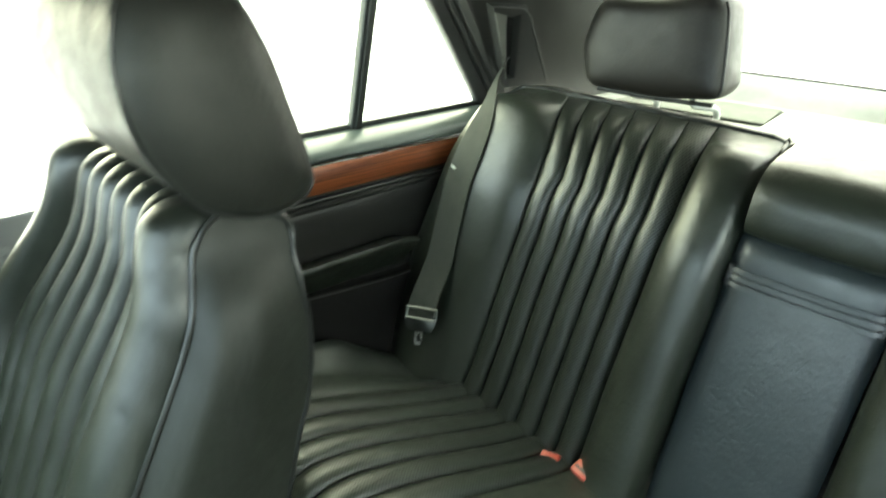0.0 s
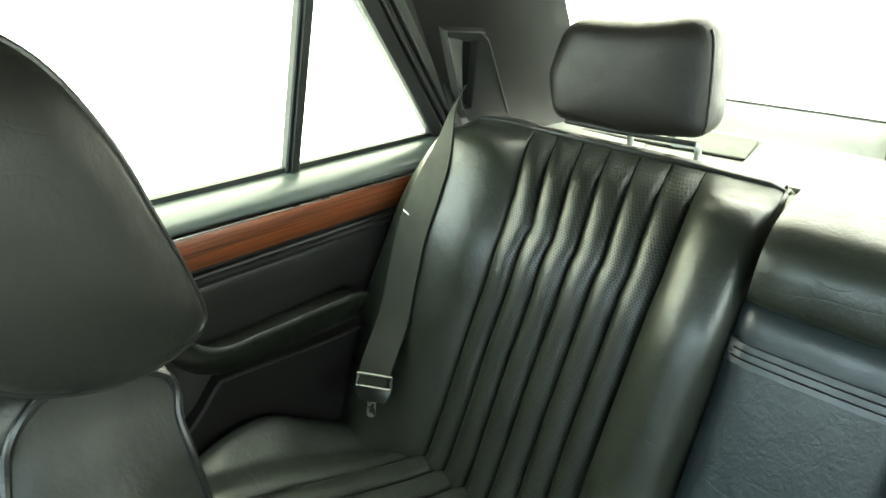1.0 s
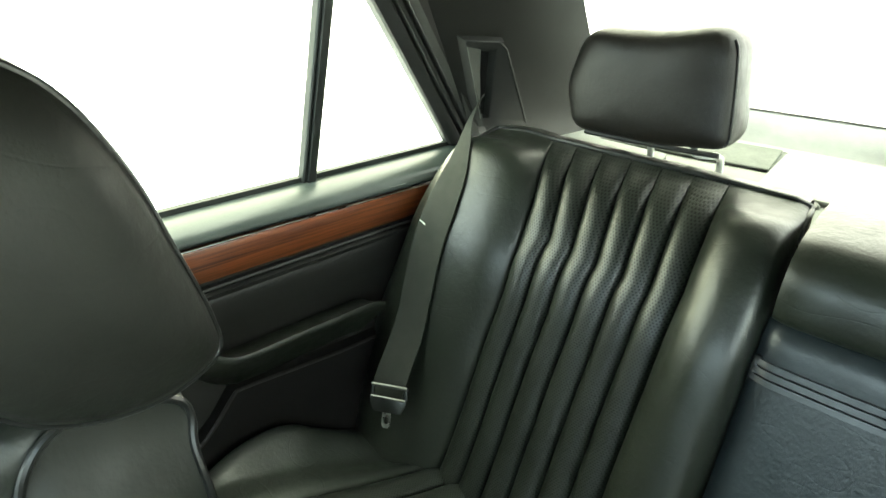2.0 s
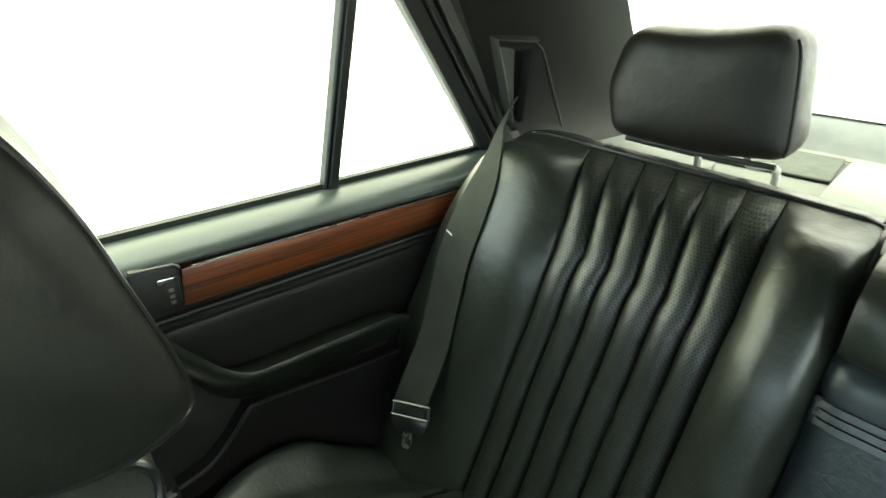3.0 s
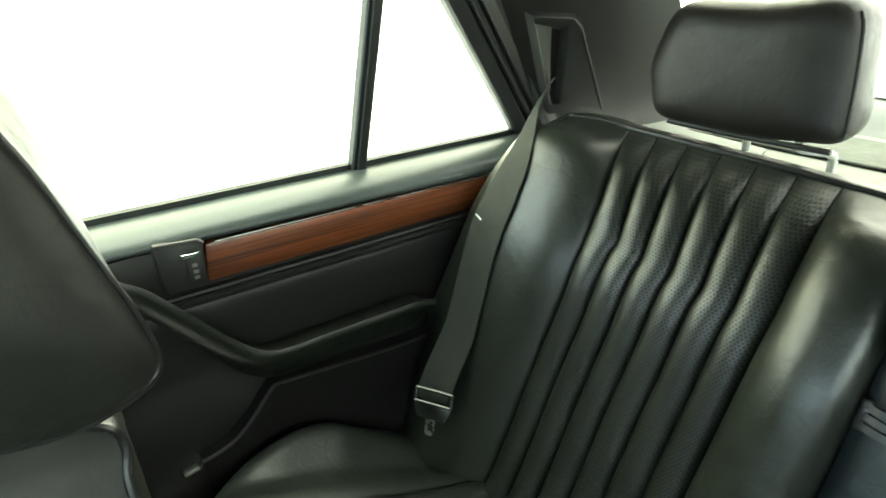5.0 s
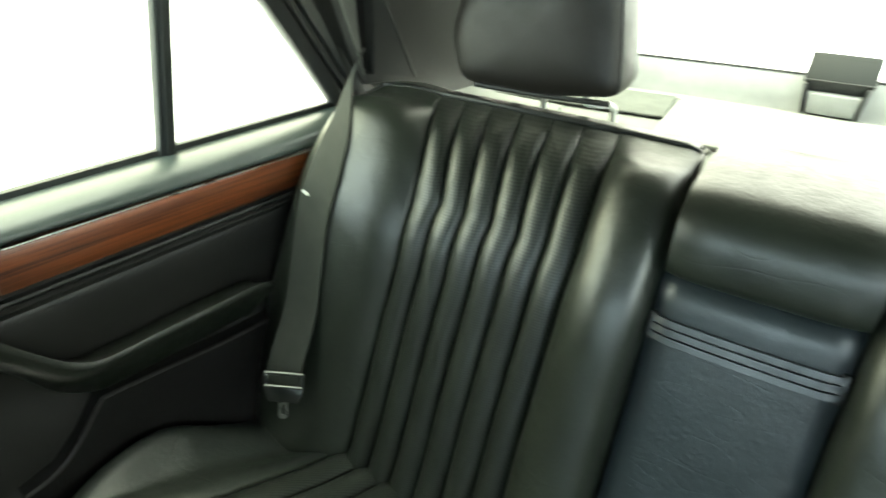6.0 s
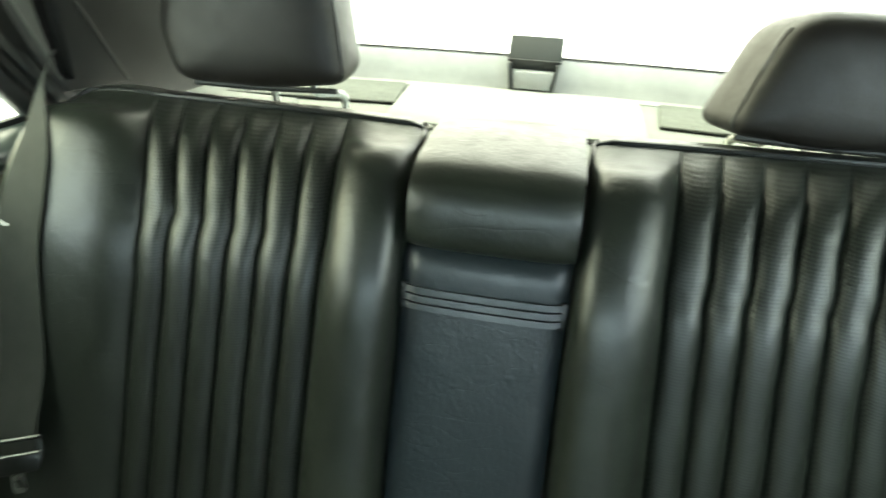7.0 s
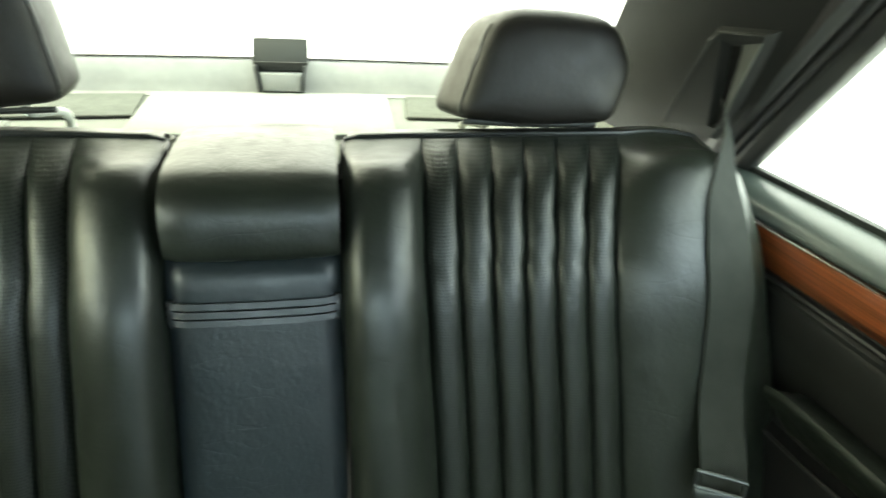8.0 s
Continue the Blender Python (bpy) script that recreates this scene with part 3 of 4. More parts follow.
part("rear_lip", loft([[(shelf_x(x), y - 0.10 * abs(x) ** 2, z) for y, z in lip] for x in (-0.66, -0.5, -0.3, -0.1, 0.1, 0.3, 0.5, 0.66)]), GREY, shelf, "grey rear edge below the window")
part("seal", tube([(shelf_x(x), 0.658 - 0.10 * x * x, 0.907) for x in [-0.64 + 0.08 * i for i in range(17)]], 0.0018, 6), RUBBER, shelf, "thin black window seal")
for s in (-1, 1):
    g = part("speaker_grille", slab([(side(s, 0.245), 0.44, 0.838), (side(s, 0.262), 0.600, 0.838), (side(s, 0.56), 0.575, 0.838), (side(s, 0.58), 0.41, 0.838)], (0, 0, 0.006), 0.003), GRILLE, shelf, "grey woven speaker cover")
    bm = slab([(side(s, 0.60), 0.30, 0.837), (side(s, 0.40), 0.30, 0.837), (side(s, 0.42), 0.39, 0.837), (side(s, 0.62), 0.40, 0.837)], (0, 0, 0.010), 0.003)
    part("side_panel", bm, SHELF, shelf)
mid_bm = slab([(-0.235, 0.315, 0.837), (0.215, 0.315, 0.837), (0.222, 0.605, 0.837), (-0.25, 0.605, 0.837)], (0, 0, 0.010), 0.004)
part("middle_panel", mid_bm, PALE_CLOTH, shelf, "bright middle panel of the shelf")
shelf.location += Vector((0, 0.072, -0.010))

LAMPGREY = surface("lamp_plastic", (0.010, 0.0105, 0.009), (0.015, 0.0155, 0.0135), 0.65, spec=0.25)
lamp = thing("brake_lamp", "boxy dark grey high brake lamp on the rear shelf", "brake lamp", (-0.015, 0.62, 0.845))
cx = -0.015
part("top_cover", slab([(cx - 0.055, 0.612, 0.906), (cx + 0.057, 0.612, 0.906), (cx + 0.057, 0.645, 0.948), (cx - 0.055, 0.645, 0.948)], (0, 0.045, -0.008), 0.003), LAMPGREY, lamp, "sloping dark grey top of the lamp")
part("front", slab([(cx - 0.055, 0.610, 0.906), (cx + 0.057, 0.610, 0.906), (cx + 0.048, 0.622, 0.884), (cx - 0.046, 0.622, 0.884)], (0, 0.05, 0.004), 0.002), TRIM_DARK, lamp)
part("bracket", slab([(cx - 0.042, 0.605, 0.884), (cx + 0.044, 0.605, 0.884), (cx + 0.038, 0.600, 0.848), (cx - 0.036, 0.600, 0.848)], (0, 0.03, 0), 0.003), GREY, lamp, "lighter grey foot of the lamp")
for e in (-1, 1):
    part("cheek", slab([(cx + e * 0.046, 0.598, 0.900), (cx + e * 0.046, 0.66, 0.900), (cx + e * 0.040, 0.66, 0.846), (cx + e * 0.040, 0.598, 0.846)], (e * 0.006, 0, 0), 0.002), TRIM_DARK, lamp)
part("lens", slab([(cx - 0.05, 0.690, 0.900), (cx + 0.052, 0.690, 0.900), (cx + 0.052, 0.690, 0.94), (cx - 0.05, 0.690, 0.94)], (0, 0.01, 0), 0.002), LENS, lamp, "dark red lens")
lamp.location += Vector((0.018, 0.072, -0.008))

rows = []
for k in range(7):
    t = k / 6
    rows.append([(shelf_x(x * (1 - 0.09 * t)), 0.740 - 0.42 * t + 0.06 * t * (1 - (x / 0.645) ** 2) - (0.10 - 0.03 * t) * x * x * 1.2, 0.906 + 0.320 * t - 0.012 * x * x) for x in [-0.645 + 0.129 * i for i in range(11)]])
glass_bm = sheet(rows)
bmesh.ops.solidify(glass_bm, geom=glass_bm.faces[:], thickness=0.004)
tagged(part("window_rear", glass_bm, GLASS), "clear heated rear window over the shelf", "window", kind="structure")
front_bm = sheet([[(shelf_x(x), y + 0.12 * x * x, z) for x in (-0.68, -0.5, -0.3, -0.1, 0.1, 0.3, 0.5, 0.68)] for y, z in ((-1.80, 0.86), (-1.55, 1.02), (-1.29, 1.18))])
bmesh.ops.solidify(front_bm, geom=front_bm.faces[:], thickness=0.005)
tagged(part("window_front", front_bm, GLASS), "clear windscreen at the front of the cabin", "window", kind="structure")


# ---- rear pillars with belt outlets ----
def pillar_at(s, u, v):
    """u from the window's edge to the rear glass, v from the shelf upwards."""
    a = Vector((0.705, 0.195, 0.825)).lerp(Vector((0.615, -0.075, 1.175)), v)
    b = Vector((0.632, 0.640, 0.835)).lerp(Vector((0.520, 0.235, 1.185)), v)
    p = a.lerp(b, u)
    p.x -= 0.030 * math.sin(math.pi * u) * (1 - 0.5 * v)
    return Vector((side(s, p.x), p.y, p.z))


for s in (-1, 1):
    pil = thing("rear_pillar_trim", "dark grey vinyl trim of the rear roof pillar", "pillar trim", (side(s, 0.64), 0.25, 0.83), "rear pillars")
    rows = [[pillar_at(s, u / 10, v / 8) for u in range(11)] for v in range(-2, 11)]
    bm = sheet(rows)
    bmesh.ops.solidify(bm, geom=bm.faces[:], thickness=0.02 * (1 if s < 0 else 1))
    part("panel", bm, TRIM, pil)
    # belt outlet: a proud frame round a tapering recess
    def at(y, z, lift=0.0):
        v = (z - 0.825) / 0.35
        y0, y1 = 0.195 - 0.27 * v, 0.640 - 0.405 * v
        p = pillar_at(s, (y - y0) / (y1 - y0), v)
        return (p.x - s * lift, y, z)
    cover = [at(0.040, 1.068, 0.016), at(0.114, 1.062, 0.020), at(0.262, 0.885, 0.024), at(0.168, 0.885, 0.020)]
    back = [at(0.032, 1.076, 0.0), at(0.121, 1.070, 0.0), at(0.275, 0.878, 0.0), at(0.164, 0.878, 0.0)]
    hole = [at(0.046, 1.057, 0.016), at(0.108, 1.052, 0.016), at(0.168, 0.905, 0.019), at(0.148, 0.905, 0.019)]
    deep = [at(0.086, 1.049, 0.003), at(0.106, 1.046, 0.003), at(0.165, 0.910, 0.003), at(0.153, 0.910, 0.003)]
    out = bmesh.new()
    rings = [[out.verts.new(p) for p in r] for r in (back, cover, hole, deep)]
    for a, b in zip(rings, rings[1:]):
        for i in range(4):
            out.faces.new((a[i], a[(i + 1) % 4], b[(i + 1) % 4], b[i]))
    out.faces.new(rings[3])
    bmesh.ops.bevel(out, geom=[e for e in out.edges if len(e.link_faces) == 2], offset=0.003, segments=2, affect="EDGES", clamp_overlap=True)
    rim = [Vector(cover[0]), Vector(cover[1]).lerp(Vector(cover[0]), 0.12), Vector(cover[1]).lerp(Vector(cover[2]), 0.08), Vector(cover[2])]
    part("outlet_rim", tube(rim, 0.0026, 8), TRIM, pil, "raised rim of the belt outlet")
    part("belt_outlet", out, TRIM, pil, "wedge-shaped grey plastic belt outlet")
    # added sheet over the recess's front wall; its paler colour imitates light
    wall = [Vector(p) for p in (hole[0], hole[3], deep[3], deep[0])]
    part("recess_wall", slab([p + Vector((-s * 0.003, 0, 0)) for p in wall], (s * 0.002, 0, 0), 0), RECESS, pil, "grey wall of the belt recess, painted paler as if lit", False)
    part("slot", slab([at(0.089, 1.046, 0.005), at(0.105, 1.044, 0.005), at(0.164, 0.912, 0.005), at(0.154, 0.912, 0.005)], (side(s, 0.631) - side(s, 0.63), 0, 0), 0), CARPET, pil, "black slot that lets the belt out")
    pil.location += Vector((side(s, 0.078), 0.113, -0.020))


# ---- doors ----
def glass_x(z):
    return 0.785 - 0.17 * (z - 0.835)


def door_x(s, x):
    """Depth of the door's lining."""
    return s * x


def door(s):
    d = thing("rear_door", "black vinyl rear car door with a zebrano wood strip", "car door", (door_x(s, 0.74), -0.25, 0.10), "rear doors")
    ys = [-0.70 + 0.1 * i for i in range(10)]
    # padded top, from the glass inwards and down to the wood
    sec = spline([(0.800, 0.800, 0), (0.790, 0.836, 0), (0.775, 0.842, 0), (0.745, 0.838, 0), (0.722, 0.827, 0), (0.712, 0.812, 0), (0.713, 0.803, 0), (0.730, 0.798, 0)], 4)
    part("padded_top", loft([[(door_x(s, p.x), y, p.y + (0.010 - 0.010 * (y + 0.43) / 0.62 if p.y < 0.815 and p.x < 0.77 else 0)) for p in sec] for y in ys]), PADTOP, d, "smooth padded top edge, part of its soft sheen put into the colour")
    part("window_seal", loft([[(door_x(s, x), y, z) for x, z in ((0.793, 0.832), (0.779, 0.838), (0.779, 0.851), (0.793, 0.851))] for y in (-0.70, -0.2, 0.18)]), RUBBER, d)
    wood = slab([(door_x(s, 0.7125), -0.446, 0.806), (door_x(s, 0.7125), 0.19, 0.797), (door_x(s, 0.7125), 0.19, 0.743), (door_x(s, 0.7125), -0.452, 0.748)], (door_x(s, 0.73) - door_x(s, 0.7125), 0, 0), 0.003)
    part("wood_strip", wood, WOOD, d, "polished striped reddish-brown wood strip")
    # added steel cord that imitates the highlight on the wood's upper bevel
    part("highlight_line", tube([(door_x(s, 0.7135), -0.432, 0.807), (door_x(s, 0.7135), -0.1, 0.803), (door_x(s, 0.7135), 0.19, 0.798)], 0.0009, 6), STEEL, d, "thin added steel line standing for the highlight along the wood")
    mould = [(0.735, 0.753), (0.7225, 0.752), (0.7225, 0.738), (0.7140, 0.7365), (0.712, 0.733), (0.714, 0.729), (0.719, 0.727), (0.713, 0.722), (0.715, 0.714), (0.735, 0.712)]
    part("moulding", loft([[(door_x(s, x), y, z) for x, z in mould] for y in (-0.70, -0.3, 0.19)]), VINYL, d)
    # main panel, with a shallow tray over the armrest
    pan = [(0.728, 0.716), (0.722, 0.700), (0.724, 0.66), (0.733, 0.62), (0.738, 0.58), (0.733, 0.53), (0.730, 0.45), (0.735, 0.30), (0.745, 0.12)]
    pan_pts = spline([(x, z, 0) for x, z in pan], 4)
    bm = loft([[(door_x(s, p.x), y, p.y) for p in pan_pts] + [(door_x(s, 0.80), y, 0.12), (door_x(s, 0.80), y, 0.72)] for y in ys])
    part("panel", bm, VINYL, d, "black grained vinyl door panel")
    # armrest that sweeps up into the pull handle
    path = spline([(0, y, z) for y, z in ((-0.575, 0.808), (-0.535, 0.780), (-0.490, 0.725), (-0.440, 0.662), (-0.405, 0.629), (-0.370, 0.618), (-0.300, 0.617), (-0.20, 0.616), (-0.12, 0.614), (-0.085, 0.604))], 5)
    rings = []
    for i, p in enumerate(path):
        rear = ease(-0.44, -0.36, p.y)
        t = (path[min(i + 1, len(path) - 1)] - path[max(i - 1, 0)]).normalized()
        n = Vector((0, -t.z, t.y))
        w = 0.034 + 0.006 * rear
        thick = 0.026 + 0.040 * rear
        ring = []
        for a, b in ((0.745, -0.022), (0.726, -0.020), (0.712 - w * 0.45, -0.010), (0.712 - w * 0.80, -0.001), (0.712 - w * 0.92, 0.0), (0.712 - w, -0.006), (0.712 - w * 0.97, -0.013), (0.712 - w * 0.65, -0.030), (0.724, -0.020 - thick), (0.745, -0.024 - thick)):
            q = p + n * b
            ring.append((door_x(s, a), q.y, q.z))
        rings.append(ring)
    part("armrest", loft(rings), LEATHER, d, "swept armrest with a pull handle")
    edge = [(door_x(s, 0.706), y, z) for y, z in ((-0.520, 0.440), (-0.470, 0.452), (-0.430, 0.485), (-0.392, 0.528), (-0.370, 0.533), (-0.25, 0.521), (-0.15, 0.512), (-0.02, 0.508))]
    pocket = sheet([[Vector(p) + Vector((door_x(s, 0.733) - door_x(s, 0.706), 0, 0.004)) for p in edge], edge, [Vector(p) + Vector((door_x(s, 0.722) - door_x(s, 0.706), 0.01, -0.12)) for p in edge], [Vector((p[0], p[1], 0.16)) for p in edge]])
    part("map_pocket", pocket, CARPET, d, "black carpeted pocket low on the door")
    part("pocket_rim", tube(spline(edge, 4), 0.0035, 6), VINYL, d, "thin rolled rim of the door pocket")
    part("courtesy_reflector", slab([(door_x(s, 0.716), -0.548, 0.420), (door_x(s, 0.716), -0.490, 0.429), (door_x(s, 0.716), -0.490, 0.423), (door_x(s, 0.716), -0.548, 0.413)], (door_x(s, 0.73) - door_x(s, 0.716), 0, 0), 0.002), STEEL, d, "small bright courtesy lamp strip")
    # window switch
    bez = part("switch_bezel", slab([(door_x(s, 0.708), -0.514, 0.823), (door_x(s, 0.708), -0.448, 0.818), (door_x(s, 0.708), -0.452, 0.744), (door_x(s, 0.708), -0.510, 0.748)], (door_x(s, 0.735) - door_x(s, 0.708), 0, 0), 0.005), TRIM_DARK, d, "black plastic switch surround")
    part("front_filler", slab([(door_x(s, 0.7145), -0.70, 0.812), (door_x(s, 0.7145), -0.500, 0.812), (door_x(s, 0.7145), -0.500, 0.740), (door_x(s, 0.7145), -0.70, 0.740)], (door_x(s, 0.735) - door_x(s, 0.7145), 0, 0), 0.003), VINYL, d)
    part("bezel_lip", tube([(door_x(s, 0.706), -0.512, 0.823), (door_x(s, 0.706), -0.457, 0.8185), (door_x(s, 0.706), -0.4495, 0.812)], 0.003, 6), TRIM_DARK, d)
    part("window_switch", slab([(door_x(s, 0.7055), -0.476, 0.802), (door_x(s, 0.7055), -0.453, 0.801), (door_x(s, 0.7055), -0.455, 0.757), (door_x(s, 0.7055), -0.478, 0.758)], (door_x(s, 0.72) - door_x(s, 0.7055), 0, 0), 0.003), TRIM_DARK, d, "black rocker switch with a white symbol")
    part("switch_cap", slab([(door_x(s, 0.7045), -0.482, 0.803), (door_x(s, 0.7045), -0.456, 0.802), (door_x(s, 0.7045), -0.456, 0.793), (door_x(s, 0.7045), -0.482, 0.794)], (door_x(s, 0.71) - door_x(s, 0.7045), 0, 0), 0.002), CHROME, d, "bright switch edge")
    for zc in (0.783, 0.773, 0.764):
        part("symbol_bar", slab([(door_x(s, 0.7050), -0.4690, zc + 0.0025), (door_x(s, 0.7050), -0.4625, zc + 0.0025), (door_x(s, 0.7050), -0.4625, zc - 0.0025), (door_x(s, 0.7050), -0.4690, zc - 0.0025)], (door_x(s, 0.7065) - door_x(s, 0.7050), 0, 0), 0), GREY, d)
    # window frame: slanting rear edge, quarter bar and panes
    zs = (0.825, 0.90, 1.0, 1.10, 1.18, 1.26)

    def rear_edge(z):
        return 0.188 - 0.79 * (z - 0.83)

    fr = loft([[(side(s, glass_x(z) + a), rear_edge(z) + b, z) for a, b in ((0.012, 0.0), (-0.004, 0.0), (-0.010, 0.003), (-0.020, 0.026), (-0.020, 0.030), (-0.004, 0.032), (-0.004, 0.035), (-0.026, 0.038), (-0.030, 0.045), (-0.014, 0.048), (-0.014, 0.051), (-0.036, 0.054), (-0.050, 0.064), (-0.05, 0.085), (0.02, 0.085))] for z in zs])
    part("window_frame", fr, TRIM_DARK, d, "black window frame with layered rubber seals", False)
    bar = loft([[(side(s, glass_x(z) + a), -0.172 + 0.09 * (z - 0.84) + b, z) for a, b in ((0.008, -0.013), (-0.008, -0.013), (-0.011, -0.011), (-0.011, -0.008), (-0.008, -0.007), (-0.008, -0.0055), (-0.015, -0.004), (-0.015, 0.010), (-0.012, 0.013), (0.008, 0.013))] for z in zs])
    part("quarter_bar", bar, RUBBER, d, "slim black bar between the two panes", False)
    for a, b in ((lambda z: -0.715 - 0.10 * (z - 0.84), lambda z: -0.184 + 0.09 * (z - 0.84)), (lambda z: -0.160 + 0.09 * (z - 0.84), lambda z: rear_edge(z) + 0.012)):
        gb = sheet([[(side(s, glass_x(z)), a(z), z), (side(s, glass_x(z)), b(z), z)] for z in zs])
        bmesh.ops.solidify(gb, geom=gb.faces[:], thickness=0.004)
        part("pane", gb, GLASS, d, "clear side window glass", False)
    # the cabin narrows towards the rear
    d.location, d.rotation_euler = (side(s, 0.801), -0.182, 0.075), (0, 0, s * radians(4.2))
    return d


def front_door(s):
    d = thing("front_door", "black vinyl front car door", "car door", (side(s, 0.74), -1.2, 0.10), "front doors")
    sec = spline([(0.800, 0.800, 0), (0.790, 0.836, 0), (0.775, 0.842, 0), (0.745, 0.838, 0), (0.722, 0.827, 0), (0.712, 0.812, 0), (0.713, 0.803, 0), (0.730, 0.798, 0)], 4)
    ys = (-1.80, -1.4, -1.1, -0.80)
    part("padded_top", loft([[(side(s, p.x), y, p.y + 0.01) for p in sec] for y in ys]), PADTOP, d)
    part("panel", loft([[(side(s, x), y, z) for x, z in ((0.728, 0.805), (0.722, 0.70), (0.735, 0.5), (0.745, 0.12), (0.80, 0.12), (0.80, 0.80))] for y in ys]), CARPET, d)
    zs = (0.845, 1.0, 1.17, 1.26)
    gb = sheet([[(side(s, glass_x(z)), -1.76 + 1.75 * (z - 0.845), z), (side(s, glass_x(z)), -0.79 - 0.09 * (z - 0.845), z)] for z in zs])
    bmesh.ops.solidify(gb, geom=gb.faces[:], thickness=0.004)
    part("pane", gb, GLASS, d, "clear side window glass", False)


for s in (-1, 1):
    door(s)
    front_door(s)


# ---- rear seat belts ----
GUNMETAL = surface("dark_steel", (0.06, 0.065, 0.063), (0.10, 0.106, 0.102), 0.34, metal=1.0)
def seat_belt(s, low):
    """Hangs from the pillar outlet over the outer bolster; low: height at which the latch plate hangs."""
    b = thing("seat_belt", "grey webbing seat belt with a steel latch plate", "seat belt", (side(s, 0.67), -0.08, low), "rear seat belts")

    heights = (0.40, 0.50, 0.60, 0.70, 0.77, 0.82, 0.84, 0.86, 0.88, 0.90, 0.93, 0.95)
    inner = (0.612, 0.618, 0.624, 0.623, 0.619, 0.625, 0.633, 0.646, 0.664, 0.684, 0.700, 0.705)
    outer = (0.688, 0.692, 0.697, 0.700, 0.694, 0.689, 0.688, 0.692, 0.701, 0.709, 0.714, 0.714)
    slot = Vector((side(s, 0.708), 0.230, 0.940))

    def touch(x, z):
        """Where the bolster's face lies at this place, or nothing beside it."""
        hit = BOLSTER_TREE[s].ray_cast(Vector((x, -1.0, z)), Vector((0, 1, 0)))[0]
        return hit.y if hit is not None and hit.y < 0.35 else None

    def across(xs, z):
        return side(s, float(np.interp(z, heights, xs)))

    def tangent(xs, turn):
        """Steepest line from the slot to the leather, and the height at which it touches."""
        best = (0.0, 0.70)
        for k in range(36):
            z = 0.70 + 0.005 * k
            y = touch(across(xs, z), z)
            if y is not None:
                best = max(best, ((slot.y + turn - y + 0.004) / (slot.z - z), z))
        return best

    def edge(xs, z, turn, pull):
        """An edge of the belt: taut from the slot to the bolster's shoulder, then lying on the leather."""
        x = across(xs, z)
        if z > pull[1]:
            return Vector((x, slot.y + turn - pull[0] * (slot.z - z), z))
        return Vector((x, touch(x, z) - 0.004 - 0.040 * ease(0.58, low, z), z))

    lows, highs = [], []
    pull_in, pull_out = tangent(inner, -0.010), tangent(outer, 0.012)
    z = slot.z
    while z > low - 0.012:
        a, e = edge(inner, z, -0.010, pull_in), edge(outer, z, 0.012, pull_out)
        for f in (0.25, 0.5, 0.75):
            q = a.lerp(e, f)
            y = touch(q.x, z)
            if y is not None and q.y > y - 0.004:
                a.y, e.y = a.y - (q.y - y + 0.004), e.y - (q.y - y + 0.004)
        lows.append(a)
        highs.append(e)
        z -= 0.0125
    for _ in range(3):
        for row in (lows, highs):
            ys = [p.y for p in row]
            for k in range(1, len(row) - 1):
                row[k].y = (ys[k - 1] + ys[k] + ys[k + 1]) / 3
    path = [(a + e) / 2 for a, e in zip(lows, highs)]
    wide = [(e - a) / 2 for a, e in zip(lows, highs)]
    part("webbing", ribbon(path, wide, 0.0022), BELT, b, "grey woven belt webbing")
    if s < 0:
        m = min(range(len(path)), key=lambda k: abs(path[k].z - 0.735))
        q, w = path[m], wide[m]
        part("stitch_mark", ribbon([q + w * 0.96 + Vector((0, -0.0025, 0)), q + w * 0.52 + Vector((0, -0.0032, -0.004))], [Vector((0, 0.0002, 0.0012))] * 2, 0.0008), WHITE, b, "short white thread mark")
    # latch plate: a slotted frame that the webbing runs through, with a pierced tongue
    o = path[-1]
    up = Vector((0, 0.36, 0.93)).normalized()
    out = Vector((s * 0.86, -0.46, 0.0)).normalized()
    up = (up - out * up.dot(out)).normalized()
    nrm = out.cross(up).normalized()
    if nrm.y > 0:
        nrm = -nrm
    o = o + nrm * 0.020 - out * 0.012 + up * 0.016

    def pt(a, h):
        return o + (out * a + up * h) * 0.97
    plate = part("latch_plate", slab([pt(-0.036, -0.004), pt(0.036, -0.004), pt(0.036, -0.014), pt(0.027, -0.034), pt(-0.027, -0.034), pt(-0.036, -0.014)], nrm * 0.007, 0.003), GUNMETAL, b, "dark steel latch plate")
    part("slide_bar", tube(spline([pt(-0.034, -0.006), pt(-0.033, 0.014), pt(-0.030, 0.0175), pt(0.030, 0.0175), pt(0.033, 0.014), pt(0.034, -0.006)], 4), 0.0034, 8), GUNMETAL, b, "bright steel slide bar")
    part("lower_bar", tube([pt(-0.034, -0.005) + nrm * 0.005, pt(0.034, -0.005) + nrm * 0.005], 0.0030, 8), GUNMETAL, b)
    tongue = bmesh.new()
    loop_out = [pt(-0.008, -0.030), pt(0.008, -0.030), pt(0.0085, -0.058), pt(0.005, -0.064), pt(-0.005, -0.064), pt(-0.0085, -0.058)]
    loop_in = [pt(-0.004, -0.043), pt(0.004, -0.043), pt(0.004, -0.054), pt(0.0025, -0.057), pt(-0.0025, -0.057), pt(-0.004, -0.054)]
    rings = [[tongue.verts.new(p + nrm * k) for p in lp] for lp, k in ((loop_out, 0.003), (loop_out, 0.006), (loop_in, 0.006), (loop_in, 0.003))]
    for a, c in zip(rings, rings[1:] + rings[:1]):
        for i in range(6):
            tongue.faces.new((a[i], a[(i + 1) % 6], c[(i + 1) % 6], c[i]))
    part("tongue", tongue, STEEL, b, "pierced steel tongue")


seat_belt(-1, 0.430)
seat_belt(1, 0.440)

